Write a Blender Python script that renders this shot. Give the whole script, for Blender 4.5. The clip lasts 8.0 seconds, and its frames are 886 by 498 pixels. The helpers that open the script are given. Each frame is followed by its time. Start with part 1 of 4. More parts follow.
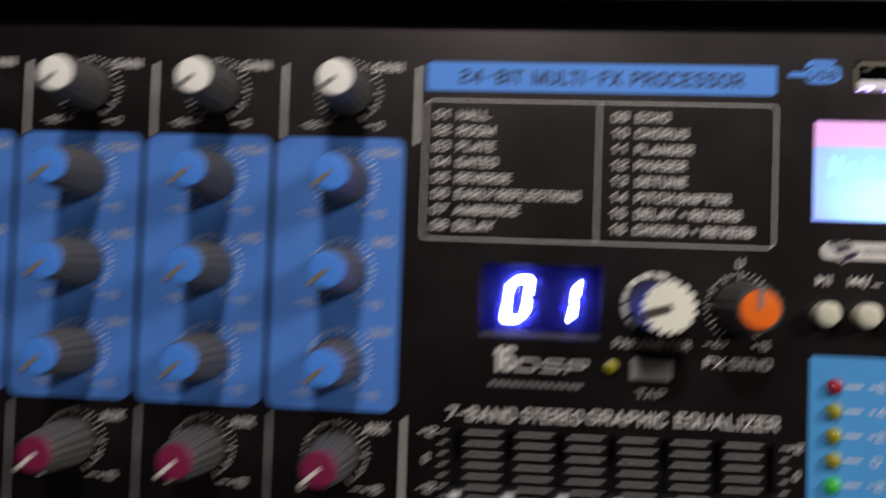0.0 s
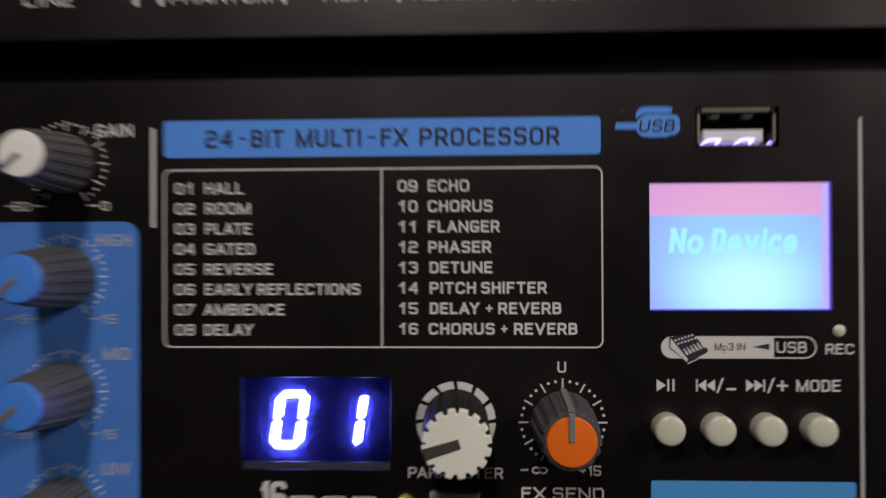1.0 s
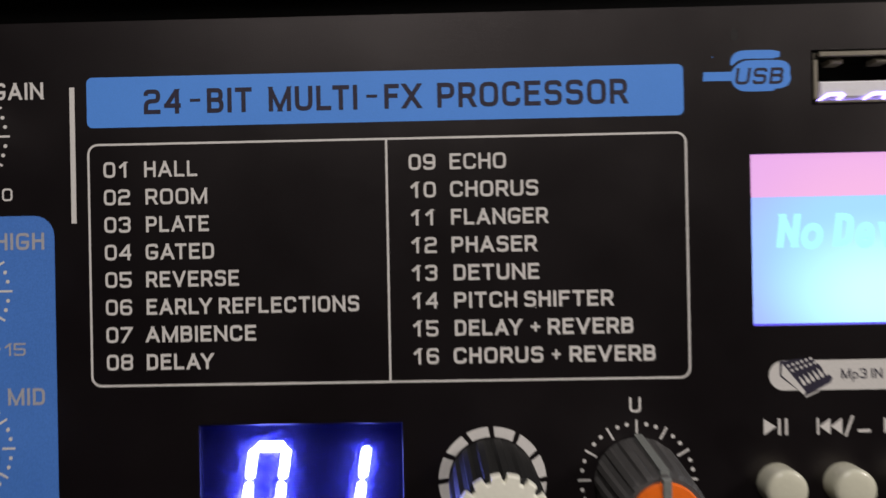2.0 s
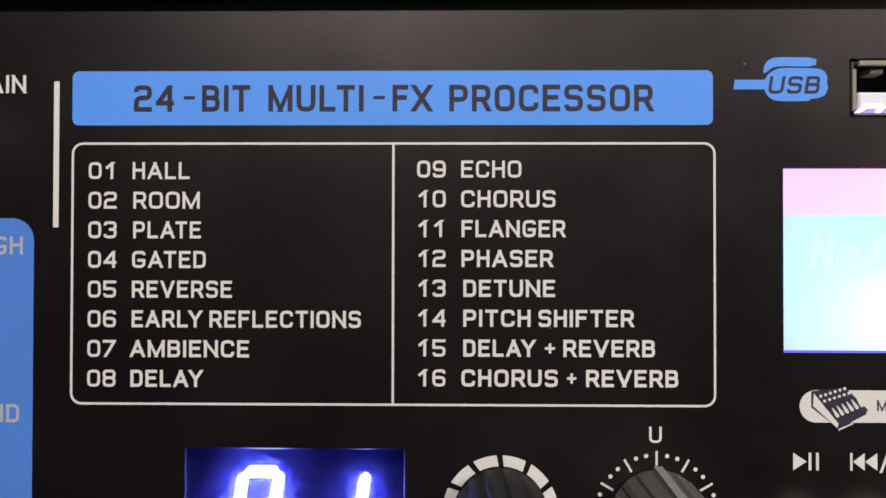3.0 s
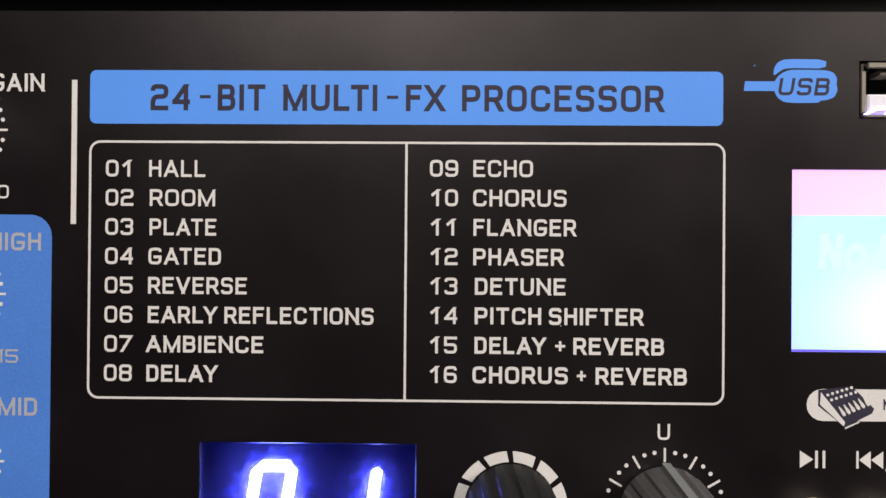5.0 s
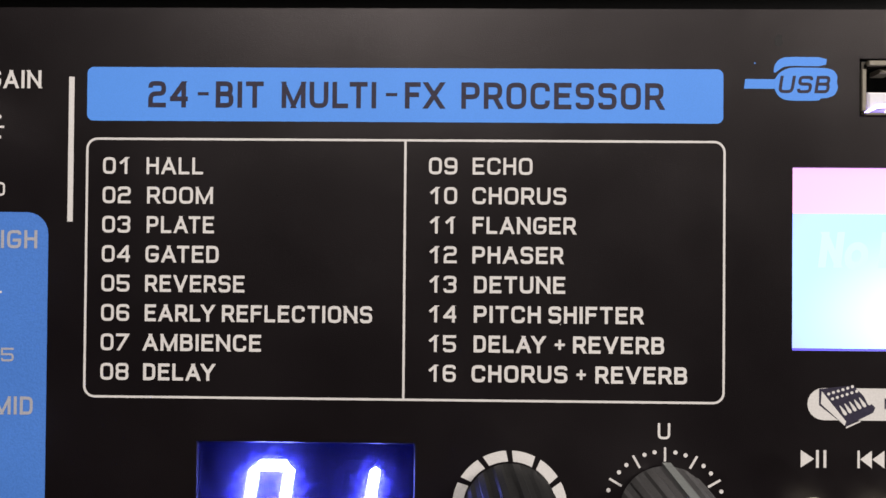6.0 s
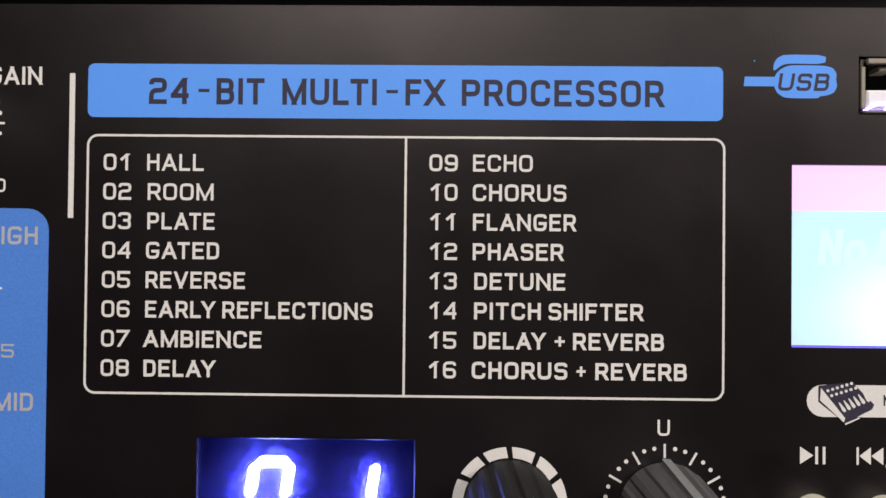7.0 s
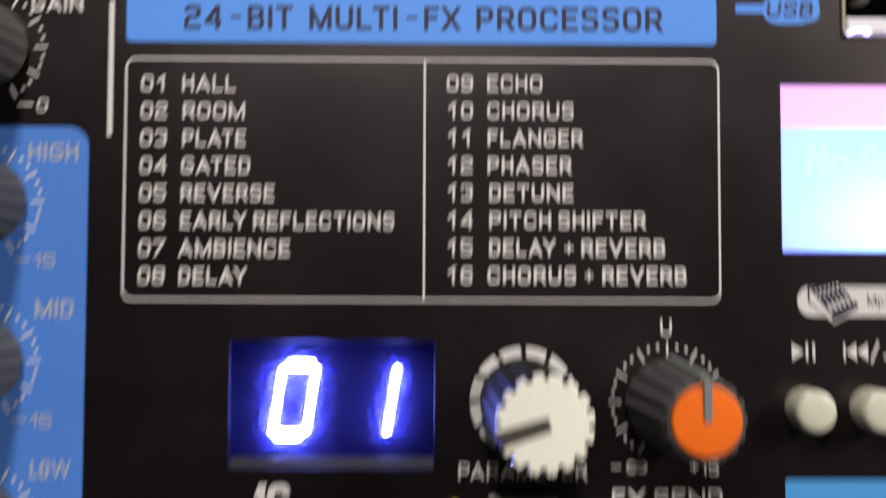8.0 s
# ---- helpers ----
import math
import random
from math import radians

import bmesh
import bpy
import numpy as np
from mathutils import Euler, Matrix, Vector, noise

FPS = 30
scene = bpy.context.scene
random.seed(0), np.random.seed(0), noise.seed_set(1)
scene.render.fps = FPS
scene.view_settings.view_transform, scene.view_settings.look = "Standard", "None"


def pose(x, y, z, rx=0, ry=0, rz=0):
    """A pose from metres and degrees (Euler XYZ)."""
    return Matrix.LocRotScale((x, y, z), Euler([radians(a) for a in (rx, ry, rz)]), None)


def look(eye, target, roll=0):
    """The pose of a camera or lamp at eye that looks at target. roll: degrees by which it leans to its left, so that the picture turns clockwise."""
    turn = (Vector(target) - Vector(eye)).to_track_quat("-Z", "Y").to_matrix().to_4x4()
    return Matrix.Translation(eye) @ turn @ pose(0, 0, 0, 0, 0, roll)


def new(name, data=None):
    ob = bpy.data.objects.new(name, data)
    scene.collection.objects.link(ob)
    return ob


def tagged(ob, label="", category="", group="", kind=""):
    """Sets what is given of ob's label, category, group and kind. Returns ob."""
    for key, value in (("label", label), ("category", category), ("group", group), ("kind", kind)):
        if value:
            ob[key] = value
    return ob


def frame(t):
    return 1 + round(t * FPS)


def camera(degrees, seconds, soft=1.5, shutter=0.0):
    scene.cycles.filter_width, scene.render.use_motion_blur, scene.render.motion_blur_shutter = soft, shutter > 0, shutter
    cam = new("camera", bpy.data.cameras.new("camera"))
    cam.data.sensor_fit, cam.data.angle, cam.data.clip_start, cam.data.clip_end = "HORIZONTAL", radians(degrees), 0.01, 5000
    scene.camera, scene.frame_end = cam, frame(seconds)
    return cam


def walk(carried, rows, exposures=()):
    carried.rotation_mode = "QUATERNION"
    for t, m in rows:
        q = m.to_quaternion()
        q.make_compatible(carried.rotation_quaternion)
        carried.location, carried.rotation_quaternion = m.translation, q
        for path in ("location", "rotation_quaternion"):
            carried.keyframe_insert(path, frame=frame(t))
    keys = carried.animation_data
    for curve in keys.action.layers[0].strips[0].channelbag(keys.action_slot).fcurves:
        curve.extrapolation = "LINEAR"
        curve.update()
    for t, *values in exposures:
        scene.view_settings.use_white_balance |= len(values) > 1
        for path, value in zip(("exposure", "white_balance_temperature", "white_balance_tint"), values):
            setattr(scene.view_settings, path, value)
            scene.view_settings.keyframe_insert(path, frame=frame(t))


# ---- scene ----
# ---- the camera and its walk: seconds, place in mm, turn in degrees ----
cam = camera(53.0, 8.0, soft=1.5, shutter=1.0)
ROWS = [
    (0.0, 19.89, -44.27, 225.73, 1.976, 4.811, 2.010),
    (0.2, 30.49, -36.99, 219.60, 2.023, 5.000, 1.920),
    (0.5, 42.43, -28.45, 210.28, 1.855, 4.693, 1.563),
    (0.7, 47.99, -24.32, 201.62, 1.431, 3.885, 0.845),
    (1.0, 52.11, -21.94, 185.91, 0.451, 2.863, -0.229),
    (1.2, 51.25, -22.27, 172.56, -0.161, 2.208, -0.864),
    (1.5, 49.35, -21.93, 158.01, -0.622, 1.804, -1.246),
    (1.7, 46.91, -21.55, 153.56, -0.429, 1.620, -1.264),
    (2.8, 42.50, -20.75, 141.89, 0.911, 0.985, -0.020),
    (3.0, 42.37, -20.86, 141.69, 0.830, 0.969, 0.100),
    (3.5, 41.32, -21.56, 142.99, 0.790, 1.232, 0.342),
    (4.0, 41.64, -20.92, 142.66, 0.753, 1.388, 0.222),
    (4.5, 41.64, -20.30, 143.04, 0.364, 1.362, 0.324),
    (6.0, 41.38, -21.11, 142.39, 0.742, 1.091, 0.466),
    (6.5, 41.55, -21.76, 142.26, 0.919, 1.122, 0.505),
    (7.0, 41.06, -21.66, 142.55, 0.853, 0.920, 0.531),
    (7.5, 39.94, -22.38, 144.09, 0.892, 0.627, 0.518),
    (7.8, 38.17, -27.62, 146.10, 1.694, -0.082, 0.433),
    (8.0, 36.53, -34.75, 149.30, 2.394, -0.556, 0.200),
]
walk(cam, [(t, pose(x / 1000, y / 1000, z / 1000, rx, ry, rz)) for t, x, y, z, rx, ry, rz in ROWS], exposures=[(t, stops, 6500, 12) for t, stops in ((0.0, -0.4), (0.3, -0.52), (0.7, -0.72), (1.0, -0.9), (1.5, -0.9), (1.7, -0.85), (2.8, -0.02), (3.5, 0.09), (7.0, 0.09), (8.0, 0.02))])

# ---- world, lamps ----
world = bpy.data.worlds.new("room_light")
world.use_nodes = True
world.node_tree.nodes["Background"].inputs[0].default_value = (0.55, 0.6, 0.7, 1)
world.node_tree.nodes["Background"].inputs[1].default_value = 0.02
scene.world = world


def area_lamp(name, eye, target, size, power, color):
    data = bpy.data.lights.new(name, "AREA")
    data.shape, data.size, data.energy, data.color = "DISK", size, power, color
    ob = new(name, data)
    ob.matrix_world = look(eye, target)
    return ob


area_lamp("standing_lamp_light", (0.0, 0.40, 0.52), (0.0, -0.03, 0.045), 0.075, 3.35, (0.98, 0.92, 0.875))
area_lamp("side_lamp_light", (0.64, 0.30, 0.46), (0.05, -0.03, 0.045), 0.20, 4.6, (1.0, 0.93, 0.86))
area_lamp("far_lamp_light", (0.85, -0.80, 0.56), (0.05, -0.03, 0.045), 0.13, 1.4, (1.0, 0.94, 0.88))

# ---- materials ----
MM = 0.001
PZ = 45.0  # height of the control panel over the desk, mm


def mat(name, color, rough=0.5, metal=0.0, spec=0.5, grain=0.0, grain_scale=2500.0, bump=0.0, stain=0.0, emit=None, strength=0.0, coat=0.0, vary=0.0):
    m = bpy.data.materials.new(name)
    m.use_nodes = True
    nt = m.node_tree
    b = nt.nodes["Principled BSDF"]
    b.inputs["Base Color"].default_value = (*color, 1)
    b.inputs["Roughness"].default_value = rough
    b.inputs["Metallic"].default_value = metal
    b.inputs["Specular IOR Level"].default_value = spec
    b.inputs["Coat Weight"].default_value = coat
    if emit:
        b.inputs["Emission Color"].default_value = (*emit, 1)
        b.inputs["Emission Strength"].default_value = strength
    if grain or bump or stain or vary:
        tc = nt.nodes.new("ShaderNodeTexCoord")
        fine = nt.nodes.new("ShaderNodeTexNoise")
        fine.inputs["Scale"].default_value = grain_scale
        fine.inputs["Detail"].default_value = 3
        nt.links.new(tc.outputs["Object"], fine.inputs["Vector"])
        coarse = nt.nodes.new("ShaderNodeTexNoise")
        coarse.inputs["Scale"].default_value = 60.0
        coarse.inputs["Detail"].default_value = 6
        nt.links.new(tc.outputs["Object"], coarse.inputs["Vector"])
        g = nt.nodes.new("ShaderNodeMapRange")
        g.inputs["To Min"].default_value, g.inputs["To Max"].default_value = 1 - grain, 1 + grain
        g.inputs["From Min"].default_value, g.inputs["From Max"].default_value = 0.3, 0.7
        nt.links.new(fine.outputs["Fac"], g.inputs["Value"])
        s = nt.nodes.new("ShaderNodeMapRange")
        s.inputs["From Min"].default_value, s.inputs["From Max"].default_value = 0.3, 0.7
        s.inputs["To Min"].default_value, s.inputs["To Max"].default_value = 1 - stain, 1 + stain
        nt.links.new(coarse.outputs["Fac"], s.inputs["Value"])
        mul = nt.nodes.new("ShaderNodeMath")
        mul.operation = "MULTIPLY"
        nt.links.new(g.outputs[0], mul.inputs[0])
        nt.links.new(s.outputs[0], mul.inputs[1])
        last = mul
        if vary:
            info = nt.nodes.new("ShaderNodeObjectInfo")
            r = nt.nodes.new("ShaderNodeMapRange")
            r.inputs["To Min"].default_value, r.inputs["To Max"].default_value = 1 - vary, 1 + vary
            nt.links.new(info.outputs["Random"], r.inputs["Value"])
            m2 = nt.nodes.new("ShaderNodeMath")
            m2.operation = "MULTIPLY"
            nt.links.new(mul.outputs[0], m2.inputs[0])
            nt.links.new(r.outputs[0], m2.inputs[1])
            last = m2
        sc = nt.nodes.new("ShaderNodeVectorMath")
        sc.operation = "SCALE"
        sc.inputs[0].default_value = color
        nt.links.new(last.outputs[0], sc.inputs["Scale"])
        nt.links.new(sc.outputs[0], b.inputs["Base Color"])
        rr = nt.nodes.new("ShaderNodeMapRange")
        rr.inputs["To Min"].default_value, rr.inputs["To Max"].default_value = max(0.02, rough - 0.08), min(1, rough + 0.08)
        nt.links.new(coarse.outputs["Fac"], rr.inputs["Value"])
        nt.links.new(rr.outputs[0], b.inputs["Roughness"])
        if bump:
            bp = nt.nodes.new("ShaderNodeBump")
            bp.inputs["Strength"].default_value = bump
            bp.inputs["Distance"].default_value = 0.0001
            nt.links.new(fine.outputs["Fac"], bp.inputs["Height"])
            nt.links.new(bp.outputs[0], b.inputs["Normal"])
    return m


PANEL = mat("black_powder_coat", (0.0024, 0.0013, 0.0022), 0.312, spec=0.90, grain=0.5, grain_scale=9000, bump=0.22, stain=0.12)
PANEL.node_tree.nodes["Principled BSDF"].inputs["Specular Tint"].default_value = (1.0, 0.92, 0.90, 1)
PLASTIC_BLACK = mat("black_plastic", (0.004, 0.004, 0.004), 0.6, spec=0.2, grain=0.2, bump=0.2)
PRINT = mat("white_ink", (0.63, 0.61, 0.585), 0.55, spec=0.3, grain=0.06, grain_scale=5000, bump=0.15, stain=0.04)
PRINT_SOFT = mat("dull_white_ink", (0.55, 0.52, 0.52), 0.55, spec=0.3, grain=0.08, grain_scale=5000, bump=0.15)
PRINT_PALE = mat("pale_grey_ink", (0.42, 0.43, 0.41), 0.55, spec=0.3, grain=0.08, grain_scale=5000, bump=0.15)
PRINT_BAR = mat("pale_scale_ink", (0.36, 0.36, 0.36), 0.55, spec=0.3, grain=0.08, grain_scale=5000, bump=0.15)
PRINT_GREY = mat("grey_ink", (0.22, 0.22, 0.22), 0.55, spec=0.3, grain=0.08, grain_scale=5000, bump=0.15)
BLUE = mat("blue_ink", (0.084, 0.275, 0.79), 0.5, spec=0.35, grain=0.05, grain_scale=8000, bump=0.10, stain=0.04)
# the title bar's blue, darkened: weaker light on the strips put into colour
BLUE_SHADED = mat("shaded_blue_ink", (0.066, 0.199, 0.60), 0.5, spec=0.35, grain=0.07, grain_scale=4500, bump=0.25, stain=0.06)
PRINT_BLUISH = mat("bluish_white_ink", (0.37, 0.37, 0.41), 0.55, spec=0.3, grain=0.1, grain_scale=5000, bump=0.15)
BLUE_METER = mat("sky_blue_ink", (0.065, 0.30, 0.66), 0.5, spec=0.35, grain=0.05, grain_scale=4500, bump=0.25, stain=0.04)
INK_DARK = mat("dark_ink", (0.026, 0.022, 0.042), 0.55, spec=0.3, grain=0.2)
KNOB = mat("grey_knob_plastic", (0.078, 0.076, 0.075), 0.5, spec=0.4, grain=0.12, grain_scale=1800, bump=0.3, stain=0.1, vary=0.08)
KNOB_DARK = mat("dark_knob_plastic", (0.015, 0.015, 0.015), 0.6, spec=0.14, grain=0.12, grain_scale=1800, bump=0.3, vary=0.05)
CAP_WHITE = mat("white_cap_plastic", (0.82, 0.80, 0.75), 0.42, grain=0.03, bump=0.15, stain=0.03, vary=0.03)
CAP_CREAM = mat("cream_cap_plastic", (0.80, 0.79, 0.68), 0.4, grain=0.03, bump=0.15, stain=0.04)
CAP_BLUE = mat("blue_cap_plastic", (0.055, 0.22, 0.72), 0.45, grain=0.05, bump=0.15, stain=0.04, vary=0.05)
CAP_RED = mat("magenta_cap_plastic", (0.165, 0.009, 0.050), 0.45, grain=0.05, bump=0.15, stain=0.04, vary=0.05)
CAP_ORANGE = mat("orange_cap_plastic", (0.84, 0.155, 0.010), 0.40, grain=0.04, bump=0.15, stain=0.04)
LINE_TAN = mat("grey_brown_pointer", (0.17, 0.14, 0.10), 0.5, grain=0.1, bump=0.2)
LINE_GREY = mat("grey_pointer", (0.18, 0.19, 0.18), 0.5, grain=0.1, bump=0.2)
LINE_LIGHT = mat("pale_pointer", (0.6, 0.55, 0.52), 0.5, grain=0.06, bump=0.2)
LINE_DARK = mat("dark_pointer", (0.055, 0.048, 0.043), 0.5, grain=0.1, bump=0.2)
BUTTON = mat("ivory_button_plastic", (0.60, 0.59, 0.47), 0.26, grain=0.03, bump=0.03, stain=0.03, coat=0.5)
TAPKEY = mat("grey_key_plastic", (0.33, 0.33, 0.31), 0.5, grain=0.08, bump=0.2, stain=0.05)
METAL = mat("nickel_shell", (0.55, 0.51, 0.43), 0.22, metal=1.0, grain=0.05, stain=0.08, bump=0.1)
LIP = mat("dull_nickel_lip", (0.34, 0.31, 0.25), 0.38, metal=0.7, grain=0.08, stain=0.15, bump=0.15)
BRASS = mat("brass_contact", (0.60, 0.50, 0.30), 0.28, metal=1.0, grain=0.05, stain=0.1, bump=0.1)
TONGUE = mat("white_usb_tongue", (0.75, 0.74, 0.78), 0.35, grain=0.03)
CHASSIS = mat("dark_sheet_steel", (0.012, 0.012, 0.013), 0.5, spec=0.4, grain=0.2, bump=0.3, stain=0.1)
RUBBER = mat("rubber", (0.02, 0.02, 0.02), 0.85, grain=0.2)
SEG_ON = mat("lit_segment", (0.6, 0.65, 1.0), 0.5, emit=(0.20, 0.24, 1.0), strength=230.0)
SEG_OFF = mat("unlit_segment", (0.0008, 0.0006, 0.006), 0.5, spec=0.05)
SEG_FACE = mat("dark_blue_display_face", (0.0003, 0.0002, 0.002), 0.6, spec=0.03, grain=0.05)
BEVEL = mat("polished_window_bevel", (0.004, 0.004, 0.009), 0.45, spec=0.06, grain=0.2, bump=0.2)
WINDOW_EDGE = mat("glossy_window_edge", (0.004, 0.004, 0.009), 0.2, spec=0.5)
# violet spill from the screen, put into the bezel's own colour
BEZEL_TINTED = mat("glow_tinted_bezel", (0.16, 0.13, 0.5), 0.4, grain=0.05)
SMUDGE = mat("dull_smudge", (0.003, 0.002, 0.002), 0.5, spec=0.42, grain=0.2, bump=0.2)
# violet reflections in the USB socket, put in as emission
SOCKET_GLINT = mat("violet_painted_glint", (0.1, 0.1, 0.2), 0.4, emit=(0.36, 0.28, 1.0), strength=8.0)
LED_RED = mat("red_led_lens", (0.34, 0.008, 0.016), 0.15, spec=0.6, coat=0.4, stain=0.1)
LED_YELLOW = mat("yellow_led_lens", (0.32, 0.30, 0.010), 0.15, spec=0.6, coat=0.4, stain=0.1)
LED_GREEN = mat("green_led_lens", (0.03, 0.32, 0.035), 0.15, spec=0.6, coat=0.4, emit=(0.05, 0.8, 0.08), strength=0.2)
WALL = mat("room_paint", (0.23, 0.21, 0.185), 0.8, grain=0.04, grain_scale=300, stain=0.05, bump=0.1)
DESK = mat("dark_desk_laminate", (0.06, 0.045, 0.035), 0.5, grain=0.2, grain_scale=250, stain=0.15, bump=0.1)


def lcd_material(name, mid, edge, hot):
    """Backlit liquid crystal: an even field, a brighter patch over the lamp, violet rims."""
    m = bpy.data.materials.new(name)
    m.use_nodes = True
    nt = m.node_tree
    b = nt.nodes["Principled BSDF"]
    b.inputs["Base Color"].default_value = (0.02, 0.02, 0.03, 1)
    b.inputs["Roughness"].default_value = 0.25
    tc = nt.nodes.new("ShaderNodeTexCoord")

    def spot(centre, size, near, far):
        mp = nt.nodes.new("ShaderNodeMapping")
        mp.vector_type = "TEXTURE"
        mp.inputs["Location"].default_value = (centre[0] * MM, centre[1] * MM, PZ * MM)
        mp.inputs["Scale"].default_value = (size[0] * MM, size[1] * MM, 1)
        nt.links.new(tc.outputs["Object"], mp.inputs["Vector"])
        ln = nt.nodes.new("ShaderNodeVectorMath")
        ln.operation = "LENGTH"
        nt.links.new(mp.outputs[0], ln.inputs[0])
        r = nt.nodes.new("ShaderNodeMapRange")
        r.interpolation_type = "SMOOTHSTEP"
        r.inputs["From Min"].default_value, r.inputs["From Max"].default_value = near, far
        r.inputs["To Min"].default_value, r.inputs["To Max"].default_value = 1, 0
        nt.links.new(ln.outputs["Value"], r.inputs["Value"])
        return r

    def mix(a, bcol, fac):
        x = nt.nodes.new("ShaderNodeMix")
        x.data_type = "RGBA"
        nt.links.new(fac.outputs[0], x.inputs[0])
        for i, c in ((6, a), (7, bcol)):
            if isinstance(c, tuple):
                x.inputs[i].default_value = (*c, 1)
            else:
                nt.links.new(c.outputs[2], x.inputs[i])
        return x

    body = mix(edge, mid, spot((92.5, -22.5), (14.5, 11.5), 0.55, 1.4))
    full = mix(body, hot, spot((92.5, -27.0), (12.0, 8.0), 0.1, 1.3))
    nt.links.new(full.outputs[2], b.inputs["Emission Color"])
    b.inputs["Emission Strength"].default_value = 1.95
    return m


LEDGE = mat("worn_dark_plastic", (0.008, 0.007, 0.009), 0.5, spec=0.2, grain=0.2, bump=0.2)


def haze_material(name, haze, color):
    """A clear plastic sheet that scatters a little of the light that goes through it."""
    m = bpy.data.materials.new(name)
    m.use_nodes = True
    nt = m.node_tree
    nt.nodes.remove(nt.nodes["Principled BSDF"])
    clear, milky, mix = nt.nodes.new("ShaderNodeBsdfTransparent"), nt.nodes.new("ShaderNodeBsdfTranslucent"), nt.nodes.new("ShaderNodeMixShader")
    milky.inputs["Color"].default_value = (*color, 1)
    mix.inputs[0].default_value = haze
    nt.links.new(clear.outputs[0], mix.inputs[1])
    nt.links.new(milky.outputs[0], mix.inputs[2])
    nt.links.new(mix.outputs[0], nt.nodes["Material Output"].inputs["Surface"])
    return m


# sheet added so the digits' light spreads into a halo, like lens glare
HALO_SHEET = haze_material("halo_sheet", 0.036, (0.30, 0.28, 1.0))
LCD_FIELD = lcd_material("lcd_field", (0.31, 0.60, 1.02), (0.32, 0.40, 1.0), (0.54, 1.02, 1.10))
LCD_BAR = lcd_material("lcd_status_bar", (0.76, 0.40, 0.64), (0.68, 0.35, 0.67), (0.80, 0.43, 0.62))
LCD_RIM = mat("lcd_edge_light", (0.02, 0.02, 0.05), 0.4, emit=(0.13, 0.09, 1.0), strength=1.5)
LCD_TEXT = mat("lcd_text", (0.1, 0.1, 0.1), 0.4, emit=(0.31, 0.82, 1.0), strength=1.98)
LCD_SIDE = mat("lcd_side_light", (0.02, 0.02, 0.05), 0.4, emit=(0.58, 0.48, 1.0), strength=1.75)

# ---- helpers for meshes (all sizes in mm) ----


def finish(name, bm, material, parent=None, label="", smooth=0.0):
    me = bpy.data.meshes.new(name)
    bmesh.ops.recalc_face_normals(bm, faces=bm.faces) if bm.faces else None
    bmesh.ops.scale(bm, vec=(MM, MM, MM), verts=bm.verts)
    bm.to_mesh(me)
    bm.free()
    me.materials.append(material)
    if smooth:
        me.polygons.foreach_set("use_smooth", [True] * len(me.polygons))
        me.set_sharp_from_angle(angle=radians(smooth))
    return mesh_part(name, me, parent, label)


def mesh_part(name, me, parent=None, label="", at=None):
    ob = new(name, me)
    if parent:
        ob.parent = parent
    if at is not None:
        ob.matrix_basis = at
    if label:
        ob["label"] = label
    return ob


part = finish


def prism(bm, outline, z0, z1, bevel=0.0):
    """A solid over a 2D outline (counter-clockwise), with an optional chamfer round the top."""
    n = len(outline)
    cx, cy = sum(p[0] for p in outline) / n, sum(p[1] for p in outline) / n
    rings = [(outline, z0)]
    if bevel:
        w = max(abs(p[0] - cx) for p in outline)
        h = max(abs(p[1] - cy) for p in outline)
        inner = [(cx + (x - cx) * (1 - bevel / w), cy + (y - cy) * (1 - bevel / h)) for x, y in outline]
        rings += [(outline, z1 - bevel), (inner, z1)]
    else:
        rings += [(outline, z1)]
    vs = [[bm.verts.new((x, y, z)) for x, y in ring] for ring, z in rings]
    for a, b in zip(vs, vs[1:]):
        for i in range(n):
            bm.faces.new((a[i], a[(i + 1) % n], b[(i + 1) % n], b[i]))
    bm.faces.new(vs[-1])
    bm.faces.new(list(reversed(vs[0])))
    return bm


def rect(x0, y0, x1, y1):
    return [(x0, y0), (x1, y0), (x1, y1), (x0, y1)]


def round_rect(x0, y0, x1, y1, r, n=6):
    out = []
    for cx, cy, a in ((x1 - r, y0 + r, -90), (x1 - r, y1 - r, 0), (x0 + r, y1 - r, 90), (x0 + r, y0 + r, 180)):
        for i in range(n + 1):
            t = radians(a + 90 * i / n)
            out.append((cx + r * math.cos(t), cy + r * math.sin(t)))
    return out


def disc(cx, cy, r, n=24):
    return [(cx + r * math.cos(2 * math.pi * i / n), cy + r * math.sin(2 * math.pi * i / n)) for i in range(n)]


def frame_loop(bm, outer, inner, z0, z1):
    """A closed band between two outlines with the same number of corners."""
    n = len(outer)
    v = [[bm.verts.new((x, y, z)) for x, y in ring] for ring, z in ((outer, z0), (outer, z1), (inner, z1), (inner, z0))]
    for k in range(4):
        a, b = v[k], v[(k + 1) % 4]
        for i in range(n):
            bm.faces.new((a[i], a[(i + 1) % n], b[(i + 1) % n], b[i]))
    return bm


def lathe(bm, profile, n=32, cx=0.0, cy=0.0, shape=None):
    """Turns a profile of (radius, z) round the axis; shape(angle, level) scales the radius."""
    rings = []
    for k, (r, z) in enumerate(profile):
        ring = []
        for i in range(n):
            a = 2 * math.pi * i / n
            q = r * (shape(a, k) if shape else 1)
            ring.append(bm.verts.new((cx + q * math.cos(a), cy + q * math.sin(a), z)))
        rings.append(ring)
    for a, b in zip(rings, rings[1:]):
        for i in range(n):
            bm.faces.new((a[i], a[(i + 1) % n], b[(i + 1) % n], b[i]))
    bm.faces.new(rings[-1])
    bm.faces.new(list(reversed(rings[0])))
    return bm


INK0, INK1 = PZ - 0.02, PZ + 0.03   # printed ink
INK2 = PZ + 0.05                    # ink over ink


